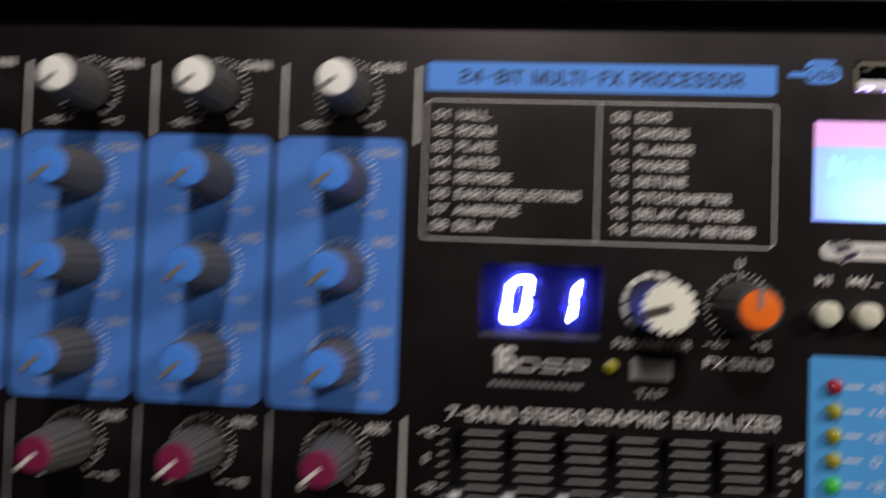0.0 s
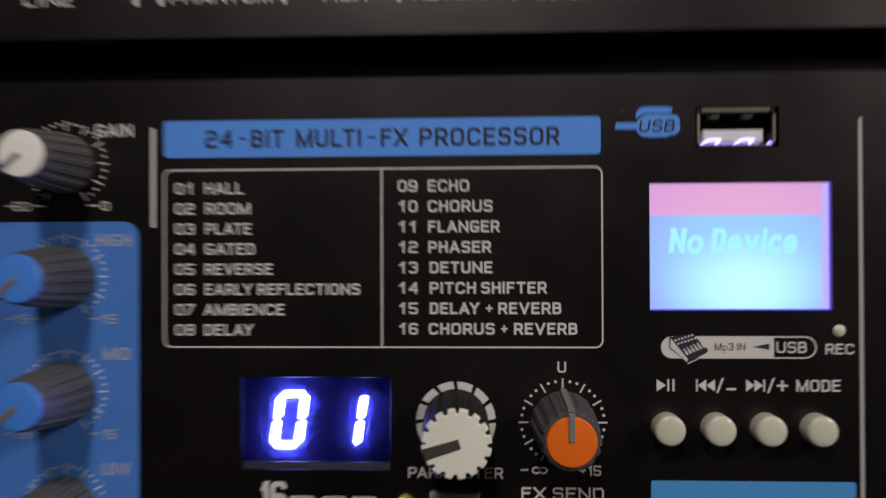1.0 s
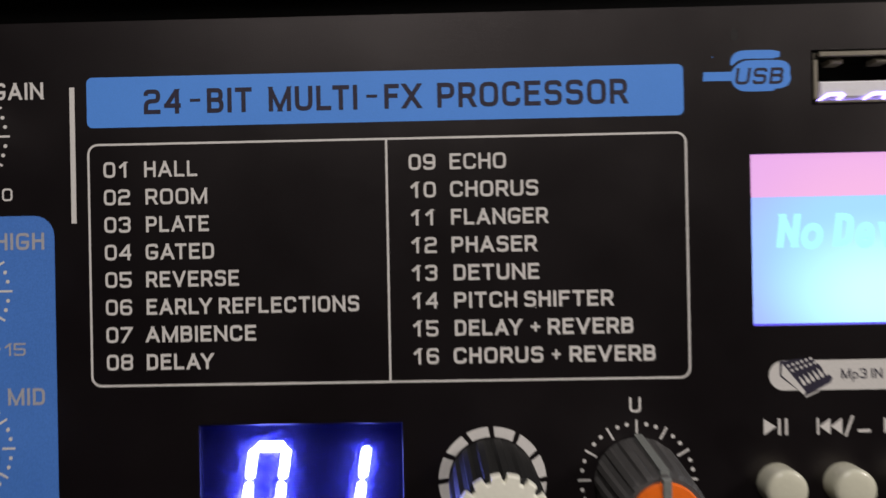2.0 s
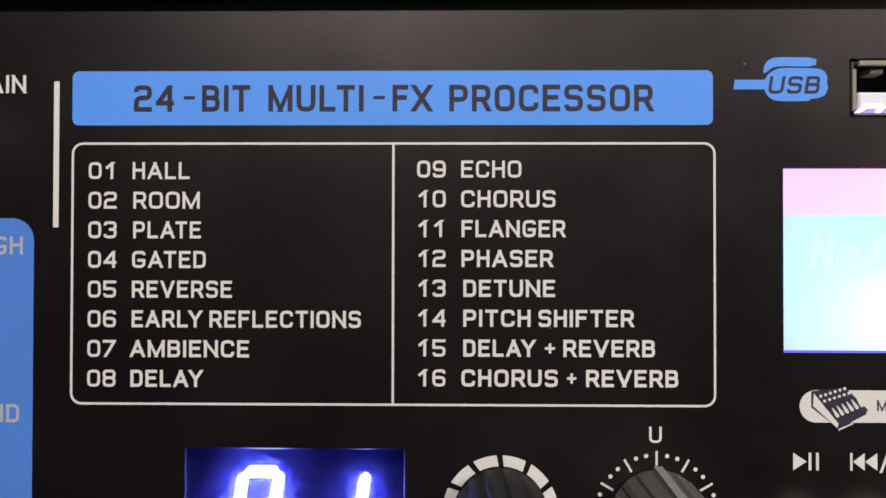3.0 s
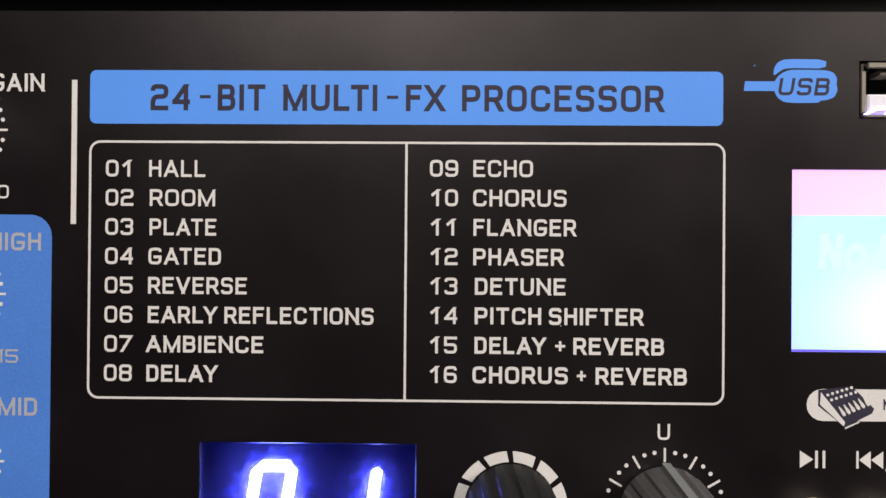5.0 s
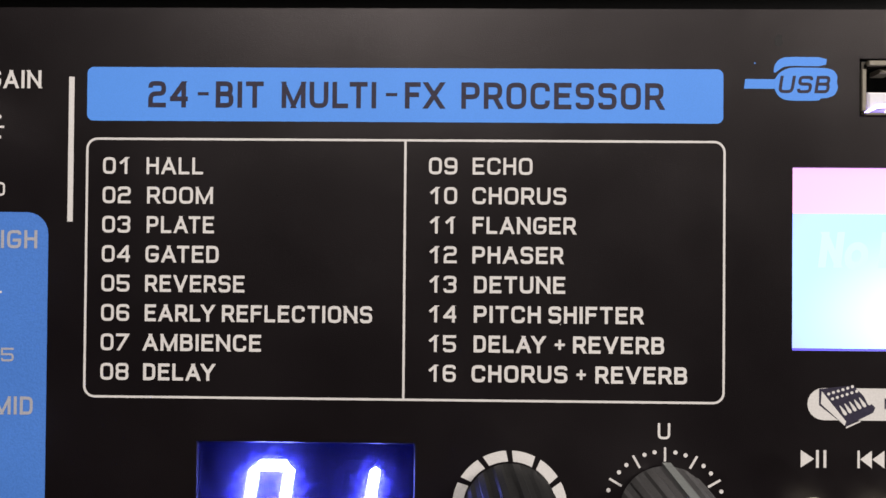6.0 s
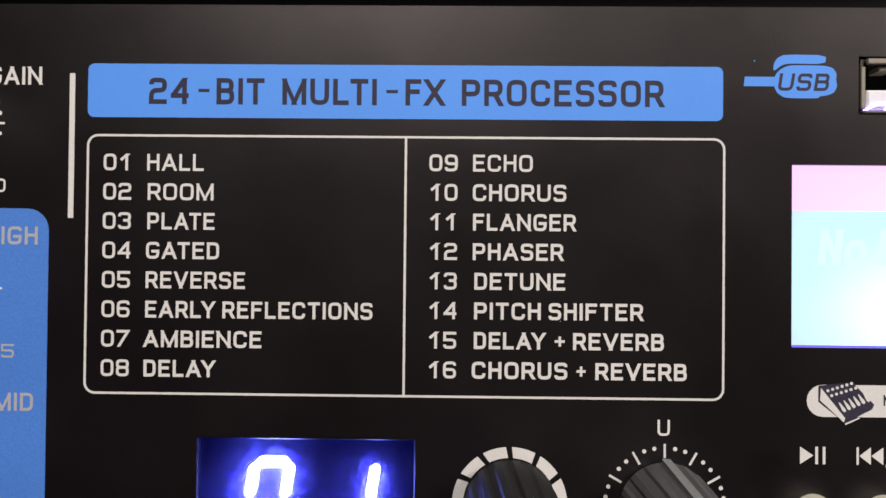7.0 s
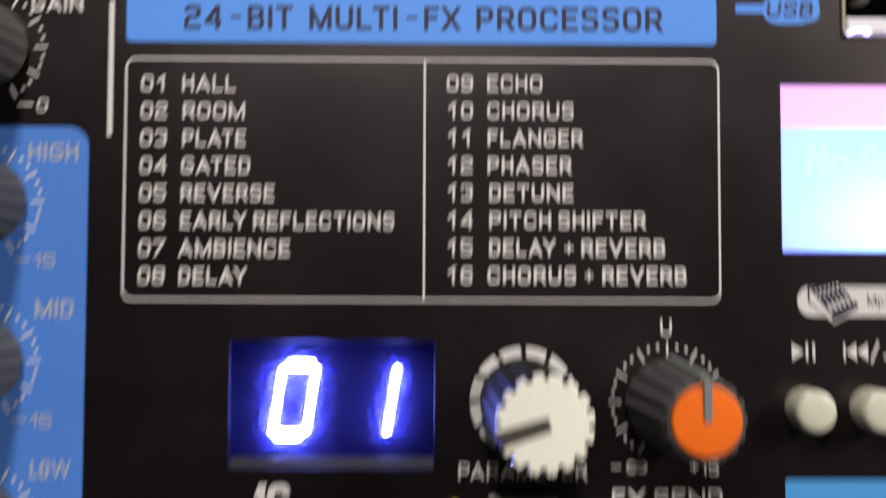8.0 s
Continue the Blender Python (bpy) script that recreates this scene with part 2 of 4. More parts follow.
def ragged(outline, count=None, amount=0.008):
    """Splits the long edges of a printed outline and lets them waver, as screen print does."""
    out = []
    for i, (x, y) in enumerate(outline):
        x1, y1 = outline[(i + 1) % len(outline)]
        d = math.hypot(x1 - x, y1 - y)
        n = count[i] if count else max(1, min(120, int(d / 0.55))) if d > 2.0 else 1
        out.append((x, y))
        for k in range(1, n):
            w = random.uniform(-amount, amount)
            out.append((x + (x1 - x) * k / n - (y1 - y) / d * w, y + (y1 - y) * k / n + (x1 - x) / d * w))
    return out


def rounded(outline, times=2):
    """Cuts the corners of an outline until it runs smooth."""
    for _ in range(times):
        cut = []
        for i, (x, y) in enumerate(outline):
            x1, y1 = outline[(i + 1) % len(outline)]
            cut += [(0.8 * x + 0.2 * x1, 0.8 * y + 0.2 * y1), (0.2 * x + 0.8 * x1, 0.2 * y + 0.8 * y1)]
        outline = cut
    return outline


def ink(name, outlines, material, parent, label="", top=INK1):
    bm = bmesh.new()
    for o in outlines:
        o = ragged(o)
        prism(bm, o, INK0, top)
    return part(name, bm, material, parent, label)


# ---- lettering ----
# Square-set capitals and figures as pen paths over a small grid: a column letter, a row letter, and "o" where the corner is round; "z" closes a path.
COLUMN = dict(l=0.0, a=0.16, c=0.5, g=0.62, p=0.80, e=0.86, q=0.95, r=1.0)
ROW = dict(t=1.0, u=0.80, h=0.71, m=0.53, n=0.44, k=0.29, d=0.20, b=0.0)
PATHS = {
    "A": "lb ct; rb ct; ak ek", "B": "lb lt; lt qto qmo lm; lm rmo rbo lb", "C": "rh rto lto lbo rbo rk", "D": "lb lt; lt rto rbo lb",
    "E": "rt lt lb rb; lm em", "F": "rt lt lb; lm em", "G": "ru rto lto lbo rbo rn cn", "H": "lt lb; rt rb; lm rm", "I": "ct cb",
    "L": "lt lb rb", "M": "lb lt; rb rt; lt cb; rt cb", "N": "lb lt; rb rt; lt rb", "O": "lto rto rbo lbo z", "P": "lb lt; lt rto rno ln",
    "Q": "lto rto rbo lbo z; gk rb", "R": "lb lt; lt rto rno ln; gn rb", "S": "ru rto lto lmo rmo rbo lbo ld", "T": "lt rt; ct cb",
    "U": "lt lbo rbo rt", "V": "lt cb; rt cb", "X": "lt rb; rt lb", "Y": "lt cn; rt cn; cn cb", "Z": "lt rt; rt lb; lb rb",
    "0": "lto rto rbo lbo z", "1": "lh rt; rt rb", "2": "lu lto rto rmo lmo lb rb", "3": "lu lto rto rmo cm; cm rmo rbo lbo ld",
    "4": "eb et; pt lk; lk rk", "5": "rt lt lm rmo rbo lbo ld", "6": "ru rto lto lbo rbo rmo cm; lm cm", "7": "lt rt; rt ab",
    "8": "lto rto rmo lmo z; lmo rmo rbo lbo z", "9": "ld lbo rbo rto lto lno cn; rn cn", "+": "lm rm; cu cd", "-": "lm rm",
}
WIDE = {"E": 0.66, "F": 0.64, "L": 0.62, "T": 0.70, "M": 0.94, "N": 0.78, "A": 0.82, "V": 0.80, "Y": 0.76, "X": 0.78, "O": 0.76, "U": 0.74,
        "G": 0.76, "C": 0.74, "1": 0.36, "I": 0.17, "-": 0.5, "+": 0.6}
CLOSER = {"LT", "LY", "AT", "TA", "AV", "LV", "AY", "FA", "PA"}
GLYPHS = {}


def font_glyph(ch, weight):
    """A sign of the built-in font: its corners, faces and width, for a cap height of one."""
    if (ch, weight) not in GLYPHS:
        c = bpy.data.curves.new("glyph", "FONT")
        c.body, c.resolution_u, c.offset = ch, 5, weight
        ob = bpy.data.objects.new("glyph", c)
        me = bpy.data.meshes.new_from_object(ob)
        x0 = min(v.co.x for v in me.vertices)
        vs = [((v.co.x - x0) / 0.682, v.co.y / 0.682) for v in me.vertices]
        GLYPHS[ch, weight] = (vs, [list(p.vertices) for p in me.polygons], max(v[0] for v in vs))
        bpy.data.objects.remove(ob)
        bpy.data.curves.remove(c)
        bpy.data.meshes.remove(me)
    return GLYPHS[ch, weight]


def pen_path(spec, wide, h, w):
    """The centre line of one stroke in mm, with its round corners cut into short steps."""
    closed = spec.endswith("z")
    pts = []
    for token in spec.replace(" z", "").split():
        pts.append((w / 2 + COLUMN[token[0]] * (wide - w), w / 2 + ROW[token[1]] * (h - w), token.endswith("o")))
    n, out = len(pts), []
    for i, (x, y, soft) in enumerate(pts):
        if not soft:
            out.append((x, y))
            continue
        (px, py, _), (qx, qy, _) = pts[i - 1], pts[(i + 1) % n]
        da, db = math.hypot(px - x, py - y), math.hypot(qx - x, qy - y)
        r = min(0.27 * h, da * (0.5 if pts[i - 1][2] else 0.95), db * (0.5 if pts[(i + 1) % n][2] else 0.95))
        ax, ay, bx, by = x + (px - x) / da * r, y + (py - y) / da * r, x + (qx - x) / db * r, y + (qy - y) / db * r
        for k in range(6):
            t = k / 5
            u, v, e = (1 - t) ** 2, t * t, 2 * t * (1 - t)
            hard = 0.25  # a little squarer than a circle
            out.append(((u * ax + e * x + v * bx) * (1 - hard * e) + x * hard * e, (u * ay + e * y + v * by) * (1 - hard * e) + y * hard * e))
    return out, closed


def stroke(verts, faces, path, closed, w, h, place):
    """Lays a band of width w along a path; ends on the base or cap line are cut level."""
    clean = [p for i, p in enumerate(path) if i == 0 or math.dist(p, path[i - 1]) > 1e-5]
    if closed and math.dist(clean[0], clean[-1]) < 1e-5:
        clean.pop()
    n, k0 = len(clean), len(verts)
    for i, (x, y) in enumerate(clean):
        ends = not closed and i in (0, n - 1)
        px, py = clean[i - 1] if (closed or i) else (x, y)
        qx, qy = clean[(i + 1) % n] if (closed or i < n - 1) else (x, y)
        d1, d2 = Vector((x - px, y - py)), Vector((qx - x, qy - y))
        d1, d2 = (d1 if d1.length else d2).normalized(), (d2 if d2.length else d1).normalized()
        if ends:
            sign = -1 if i == 0 else 1
            if abs(d1.y) > 0.25 and (y < w or y > h - w):
                level = 0.0 if y < h / 2 else h
                cx, half = x + d1.x / d1.y * (level - y), w / 2 / abs(d1.y) * (1 if d1.y > 0 else -1)
                pair = ((cx - half, level), (cx + half, level))
            else:
                grow = w / 2 * sign if abs(d1.x) > 0.7 else 0.0
                x, y = x + d1.x * grow, y + d1.y * grow
                pair = ((x - d1.y * w / 2, y + d1.x * w / 2), (x + d1.y * w / 2, y - d1.x * w / 2))
        else:
            m = Vector((-d1.y - d2.y, d1.x + d2.x)).normalized()
            reach = w / 2 / max(0.45, m.dot(Vector((-d1.y, d1.x))))
            pair = ((x + m.x * reach, y + m.y * reach), (x - m.x * reach, y - m.y * reach))
        verts += [place(*p) for p in pair]
    for i in range(n if closed else n - 1):
        a, b = k0 + 2 * i, k0 + 2 * ((i + 1) % n)
        faces.append((a + 1, b + 1, b, a))


def lettering(words, x0, x1, yc, h, material, parent, weight=0.0, slant=0.0, track=0.16, top=INK1, name="lettering"):
    """A line of print between x0 and x1 with capitals of height h about yc; weight thickens the strokes."""
    w = h * (0.150 + 1.7 * weight)
    pen, placed = 0.0, []
    for k, ch in enumerate(words):
        if ch == " ":
            pen += 0.30
            continue
        wide = WIDE.get(ch, 0.70) if ch in PATHS else font_glyph(ch, weight)[2]
        if words[k - 1:k + 1] in CLOSER:
            pen -= 0.10
        placed.append((ch, pen, wide))
        pen += wide + track
    sx = (x1 - x0) / (pen - track)
    verts, faces = [], []
    lift = 0
    for ch, px, wide in placed:
        left = x0 + px * sx

        def place(x, y):
            return ((left + x + slant * y) * MM, (yc - h / 2 + y) * MM, (top + 0.004 * lift) * MM)

        if ch in PATHS:
            for j, spec in enumerate(PATHS[ch].split("; ")):
                lift = j
                path, closed = pen_path(spec, max(w, wide * sx), h, w)
                stroke(verts, faces, path, closed, w * (0.86 if ch in "MN" and j > 1 else 1.0), h, place)
        else:
            vs, fs, _ = font_glyph(ch, weight)
            lift, k0 = 0, len(verts)
            verts += [place(x * sx, y * h) for x, y in vs]
            faces += [[i + k0 for i in f] for f in fs]
    me = bpy.data.meshes.new(name)
    me.from_pydata(verts, [], faces)
    me.materials.append(material)
    return mesh_part(name, me, parent, "")


# ---- room ----
def slab(name, x0, y0, z0, x1, y1, z1, material, **tags):
    bm = bmesh.new()
    prism(bm, rect(x0, y0, x1, y1), z0, z1)
    return tagged(part(name, bm, material), **tags)


slab("floor", -1450, -1450, -800, 1450, 1450, -740, WALL, kind="structure", label="plain pale floor under the desk", category="floor")
slab("ceiling", -1450, -1450, 1400, 1450, 1450, 1460, WALL, kind="structure", label="plain pale painted ceiling", category="ceiling")
for nm, b in (("wall_north", (-1450, 1450, 1450, 1530)), ("wall_south", (-1450, -1530, 1450, -1450)), ("wall_east", (1450, -1450, 1530, 1450)), ("wall_west", (-1530, -1450, -1450, 1450))):
    slab(nm, b[0], b[1], -740, b[2], b[3], 1400, WALL, kind="structure", label="plain pale painted room wall", category="wall")

desk = tagged(new("desk"), "dark laminate desk under the mixing console", "desk")
bm = bmesh.new()
prism(bm, round_rect(-600, -420, 600, 330, 12), -28, 0, 1.5)
part("desk_top", bm, DESK, desk)
for lx in (-560, 560):
    for ly in (-380, 290):
        bm = bmesh.new()
        prism(bm, rect(lx - 20, ly - 20, lx + 20, ly + 20), -740, -28)
        part("leg", bm, DESK, desk)

# ---- the mixing console ----
console = tagged(new("mixing_console"), "black audio mixing console with blue print and colour-capped knobs", "mixer")
X0, X1, Y0, Y1 = -122.0, 126.0, -190.0, 78.0
GROOVE0, GROOVE1 = 6.6, 13.5

bm = bmesh.new()
prism(bm, rect(X0 + 1, Y0 + 1, X1 - 1, Y1 - 1), 5, PZ - 9)
part("chassis", bm, CHASSIS, console)
bm = bmesh.new()
frame_loop(bm, rect(X0 + 0.5, Y0 + 0.5, X1 - 0.5, Y1 - 0.5), rect(X0 + 3, Y0 + 3, X1 - 3, Y1 - 3), PZ - 9, PZ - 1.5)
part("rim", bm, CHASSIS, console)
for fx in (X0 + 20, X1 - 20):
    for fy in (Y0 + 20, Y1 - 20):
        bm = bmesh.new()
        lathe(bm, [(7, 0), (8, 1), (8, 5)], 20, fx, fy)
        part("rubber_foot", bm, RUBBER, console)


def plate(name, x0, y0, x1, y1, holes, z0, z1):
    """Sheet with rectangular holes cut through it."""
    xs = sorted({x0, x1, *(h[0] for h in holes), *(h[2] for h in holes)})
    ys = sorted({y0, y1, *(h[1] for h in holes), *(h[3] for h in holes)})
    solid = {}
    for i in range(len(xs) - 1):
        for j in range(len(ys) - 1):
            cx, cy = (xs[i] + xs[i + 1]) / 2, (ys[j] + ys[j + 1]) / 2
            solid[i, j] = not any(h[0] < cx < h[2] and h[1] < cy < h[3] for h in holes)
    bm = bmesh.new()
    grid = {}

    def v(i, j, k):
        if (i, j, k) not in grid:
            grid[i, j, k] = bm.verts.new((xs[i], ys[j], (z0, z1)[k]))
        return grid[i, j, k]

    for (i, j), s in solid.items():
        if not s:
            continue
        bm.faces.new((v(i, j, 1), v(i + 1, j, 1), v(i + 1, j + 1, 1), v(i, j + 1, 1)))
        bm.faces.new((v(i, j, 0), v(i, j + 1, 0), v(i + 1, j + 1, 0), v(i + 1, j, 0)))
        for di, dj, a, b in ((-1, 0, (i, j + 1), (i, j)), (1, 0, (i + 1, j), (i + 1, j + 1)), (0, -1, (i, j), (i + 1, j)), (0, 1, (i + 1, j + 1), (i, j + 1))):
            if not solid.get((i + di, j + dj), False):
                bm.faces.new((v(*a, 0), v(*b, 0), v(*b, 1), v(*a, 1)))
    return part(name, bm, PANEL, console)


LCD = (77.55, -30.60, 105.60, -10.65)
SEG = (12.60, -56.05, 36.65, -41.15)
USB = (84.75, -5.15, 97.65, 1.25)
SLOTS = [8.9 + 10.25 * i for i in range(7)]
fader_holes = [(x - 0.7, -128.0, x + 0.7, -75.0) for x in SLOTS]
panel = plate("control_panel", X0, Y0, X1, GROOVE0, [LCD, SEG, USB, *fader_holes], PZ - 1.5, PZ)
top_plate = plate("connector_plate", X0, GROOVE1, X1, Y1, [], PZ - 1.5, PZ)
bm = bmesh.new()
prism(bm, rect(X0 + 3, GROOVE0 - 2, X1 - 3, GROOVE1 + 2), PZ - 9, PZ - 7)
prism(bm, rect(X0 + 3, GROOVE0 - 2, X1 - 3, GROOVE0 - 0.02), PZ - 7, PZ - 1.5)
prism(bm, rect(X0 + 3, GROOVE1 + 0.02, X1 - 3, GROOVE1 + 2), PZ - 7, PZ - 1.5)
part("groove", bm, PLASTIC_BLACK, console, "deep black groove between the two plates")
for x in SLOTS:
    bm = bmesh.new()
    prism(bm, rect(x - 1.5, -129, x + 1.5, -74), PZ - 8.5, PZ - 7)
    part("fader_track", bm, PLASTIC_BLACK, console)


def tray(name, box, depth, material):
    x0, y0, x1, y1 = box
    bm = bmesh.new()
    frame_loop(bm, rect(x0 - 0.8, y0 - 0.8, x1 + 0.8, y1 + 0.8), rect(x0 + 0.01, y0 + 0.01, x1 - 0.01, y1 - 0.01), PZ - depth - 0.3, PZ - 0.12)
    return part(name, bm, material, console)


# effects list: title bar, frame and names
ink("title_bar", [round_rect(0, -5.95, 70, 0, 0.7)], BLUE, panel)
for w, xa, xb in (("24", 6.8, 11.2), ("BIT", 14.3, 19.6), ("MULTI", 21.6, 32.0), ("FX", 35.2, 39.45), ("PROCESSOR", 41.4, 63.5)):
    lettering(w, xa, xb, -3.0, 2.9, INK_DARK, panel, weight=0.015, top=INK2)
ink("dash", [rect(12.3, -3.1, 13.5, -2.75)], INK_DARK, panel, top=INK2)
ink("dash", [rect(33.1, -3.1, 34.35, -2.75)], INK_DARK, panel, top=INK2)
bm = bmesh.new()
outer, inner = round_rect(-0.04, -36.52, 70.28, -7.83, 1.25), round_rect(0.21, -36.27, 70.03, -8.08, 1.0)
steps = [90 if math.dist(p, q) > 10 else 1 for p, q in zip(outer, outer[1:] + outer[:1])]
frame_loop(bm, ragged(outer, steps), ragged(inner, steps), INK0, INK1)
part("list_frame", bm, PRINT, panel)
ink("list_divider", [rect(35.17, -36.27, 35.43, -8.08)], PRINT, panel)
LEFT = ((("HALL", 6.7, 12.98),), (("ROOM", 6.8, 14.1),), (("PLATE", 6.8, 14.25),), (("GATED", 6.7, 14.8),), (("REVERSE", 6.7, 17.7),),
        (("EARLY", 6.7, 14.4), ("REFLECTIONS", 15.25, 31.8)), (("AMBIENCE", 6.55, 19.6),), (("DELAY", 6.6, 14.5),))
RIGHT = ((("ECHO", 42.7, 49.25),), (("CHORUS", 42.7, 52.95),), (("FLANGER", 42.75, 54.0),), (("PHASER", 42.75, 52.65),), (("DETUNE", 42.95, 52.9),),
         (("PITCH", 42.95, 50.25), ("SHIFTER", 51.1, 61.4)), (("DELAY", 42.95, 50.75), ("+", 51.8, 52.9), ("REVERB", 53.8, 63.7)), (("CHORUS", 42.75, 53.2), ("+", 54.2, 55.2), ("REVERB", 56.25, 66.2)))
for k in range(8):
    for words, num, nx, y in ((LEFT[k], k + 1, 1.85, -10.92 - 3.245 * k), (RIGHT[k], k + 9, 37.9, -10.75 - 3.245 * k)):
        for k2, ch in enumerate("%02d" % num):
            xa = nx + 1.7 * k2 + (0.3 if ch == "1" else 0.0)
            lettering(ch, xa - (0.12 if ch == "1" else 0), xa + (0.72 if ch == "1" else 1.42), y, 1.86, PRINT, panel, weight=0.008)
        for w, xa, xb in words:
            if w == "+":
                cx = (xa + xb) / 2
                ink("plus_mark", [rect(xa, y - 0.15, xb, y + 0.13)], PRINT, panel)
                ink("plus_mark", [rect(cx - 0.14, y - 0.56, cx + 0.14, y + 0.54)], PRINT, panel, top=INK1 + 0.01)
            else:
                lettering(w, xa, xb, y, 1.86, PRINT, panel, weight=0.005 + 0.002 * k + (0.004 if num > 9 else 0.0))

# two-digit display
tray("display_bezel", SEG, 2.3, WINDOW_EDGE)
bm = bmesh.new()
prism(bm, rect(SEG[0] - 0.7, SEG[1] - 0.7, SEG[2] + 0.7, SEG[3] + 0.7), PZ - 5.0, PZ - 2.5)
display = part("digit_display", bm, SEG_FACE, console, "dark blue two-digit display")
bm = bmesh.new()
rings = [[bm.verts.new((x, y, z)) for x, y in rect(SEG[0] + d, SEG[1] + d, SEG[2] - d, SEG[3] - d)] for d, z in ((0.02, PZ - 0.03), (0.16, PZ - 0.22), (0.02, PZ - 0.24))]
for k in range(3):
    for j in range(4):
        bm.faces.new((rings[k][j], rings[k][(j + 1) % 4], rings[(k + 1) % 3][(j + 1) % 4], rings[(k + 1) % 3][j]))
part("window_bevel", bm, BEVEL, display, "thin polished edge of the window")
# added pane that makes the halo round the lit segments
bm = bmesh.new()
prism(bm, rect(SEG[0] - 0.5, SEG[1] - 0.5, SEG[2] + 0.5, SEG[3] + 0.5), PZ - 1.52, PZ - 1.46)
part("halo_pane", bm, HALO_SHEET, display, "hazy blue plastic pane added to spread a halo round the digits")
bm = bmesh.new()
vs = [[bm.verts.new((x, y, z)) for y, z in ((SEG[1] + 0.01, PZ - 0.9), (SEG[1] + 1.25, PZ - 0.9), (SEG[1] + 1.15, PZ - 0.72), (SEG[1] + 0.01, PZ - 0.25))] for x in (SEG[0] + 0.02, SEG[2] - 0.02)]
for k in range(4):
    bm.faces.new((vs[0][k], vs[0][(k + 1) % 4], vs[1][(k + 1) % 4], vs[1][k]))
bm.faces.new(vs[0])
bm.faces.new(list(reversed(vs[1])))
part("window_ledge", bm, LEDGE, display, "dull grey ledge along the window's foot")
W7, H7, T7, SL = 5.05, 9.3, 1.08, 0.155


def segment(name, dx, dy, ends, vertical, material):
    """One bar of a digit with pointed ends; dx, dy is the digit's lower left corner."""
    (ax, ay), (bx, by) = ends
    h, p = T7 / 2, T7 * 0.38
    if vertical:
        o = [(ax, ay + 0.12), (ax + h, ay + p + 0.12), (ax + h, by - p - 0.12), (ax, by - 0.12), (ax - h, by - p - 0.12), (ax - h, ay + p + 0.12)]
    else:
        o = [(ax + 0.12, ay), (ax + p + 0.12, ay - h), (bx - p - 0.12, ay - h), (bx - 0.12, ay), (bx - p - 0.12, ay + h), (ax + p + 0.12, ay + h)]
    bm = bmesh.new()
    prism(bm, [(dx + x + SL * y, dy + y) for x, y in o], *((PZ - 2.3, PZ - 2.0) if material is SEG_ON else (PZ - 2.52, PZ - 2.46)))
    part(name, bm, material, display)


def digit(dx, dy, lit):
    l, r, b, t, m = T7 / 2, W7 - T7 / 2, T7 / 2, H7 - T7 / 2, H7 / 2
    for key, ends, vertical in (("a", ((l, t), (r, t)), 0), ("b", ((r, m), (r, t)), 1), ("c", ((r, b), (r, m)), 1), ("d", ((l, b), (r, b)), 0), ("e", ((l, b), (l, m)), 1), ("f", ((l, m), (l, t)), 1), ("g", ((l, m), (r, m)), 0)):
        segment("segment", dx, dy, ends, vertical, SEG_ON if key in lit else SEG_OFF)


digit(16.7, -52.98, "abcdef")
digit(26.3, -52.98, "bc")

# colour screen
tray("screen_bezel", LCD, 0.6, BEZEL_TINTED)
bm = bmesh.new()
prism(bm, rect(LCD[0] - 0.7, LCD[1] - 0.7, LCD[2] + 0.7, -15.65), PZ - 3, PZ - 0.75)
screen = part("screen", bm, LCD_FIELD, console, "glowing pale blue liquid crystal screen")
bm = bmesh.new()
prism(bm, rect(LCD[0] - 0.7, -15.65, LCD[2] + 0.7, LCD[3] + 0.7), PZ - 3, PZ - 0.75)
part("status_bar", bm, LCD_BAR, screen, "pink strip along the screen's upper edge")
for nm, bx in (("screen_rim", (LCD[0], LCD[1], LCD[2], LCD[1] + 0.2)), ("screen_rim", (LCD[0], LCD[1] + 0.2, LCD[0] + 0.14, LCD[3])), ("screen_rim", (LCD[2] - 0.22, LCD[1] + 0.2, LCD[2], LCD[3]))):
    bm = bmesh.new()
    prism(bm, rect(*bx), PZ - 0.76, PZ - 0.72)
    part(nm, bm, LCD_RIM, screen, "blue-violet light along the screen's edge")
bm = bmesh.new()
prism(bm, rect(LCD[2] - 1.25, LCD[1] + 0.2, LCD[2] - 0.22, LCD[3]), PZ - 0.76, PZ - 0.72)
part("screen_margin", bm, LCD_SIDE, screen, "pale violet margin beside the picture")
lettering("No Device", 80.6, 100.4, -19.6, 3.9, LCD_TEXT, screen, weight=0.035, track=0.08, slant=0.12, top=PZ - 0.73)

# USB socket
usb = mesh_part("usb_socket", bpy.data.meshes.new("usb_socket"), console, "nickel usb socket with a white tongue")
ux0, uy0, ux1, uy1 = 84.95, -4.95, 97.10, 1.05
bm = bmesh.new()
frame_loop(bm, rect(ux0 + 0.1, uy0 + 0.1, ux1 - 0.1, uy1 - 0.1), rect(ux0 + 0.4, uy0 + 0.3, ux1 - 0.4, uy1 - 0.4), PZ - 6.5, PZ - 0.25)
part("shell", bm, METAL, usb)
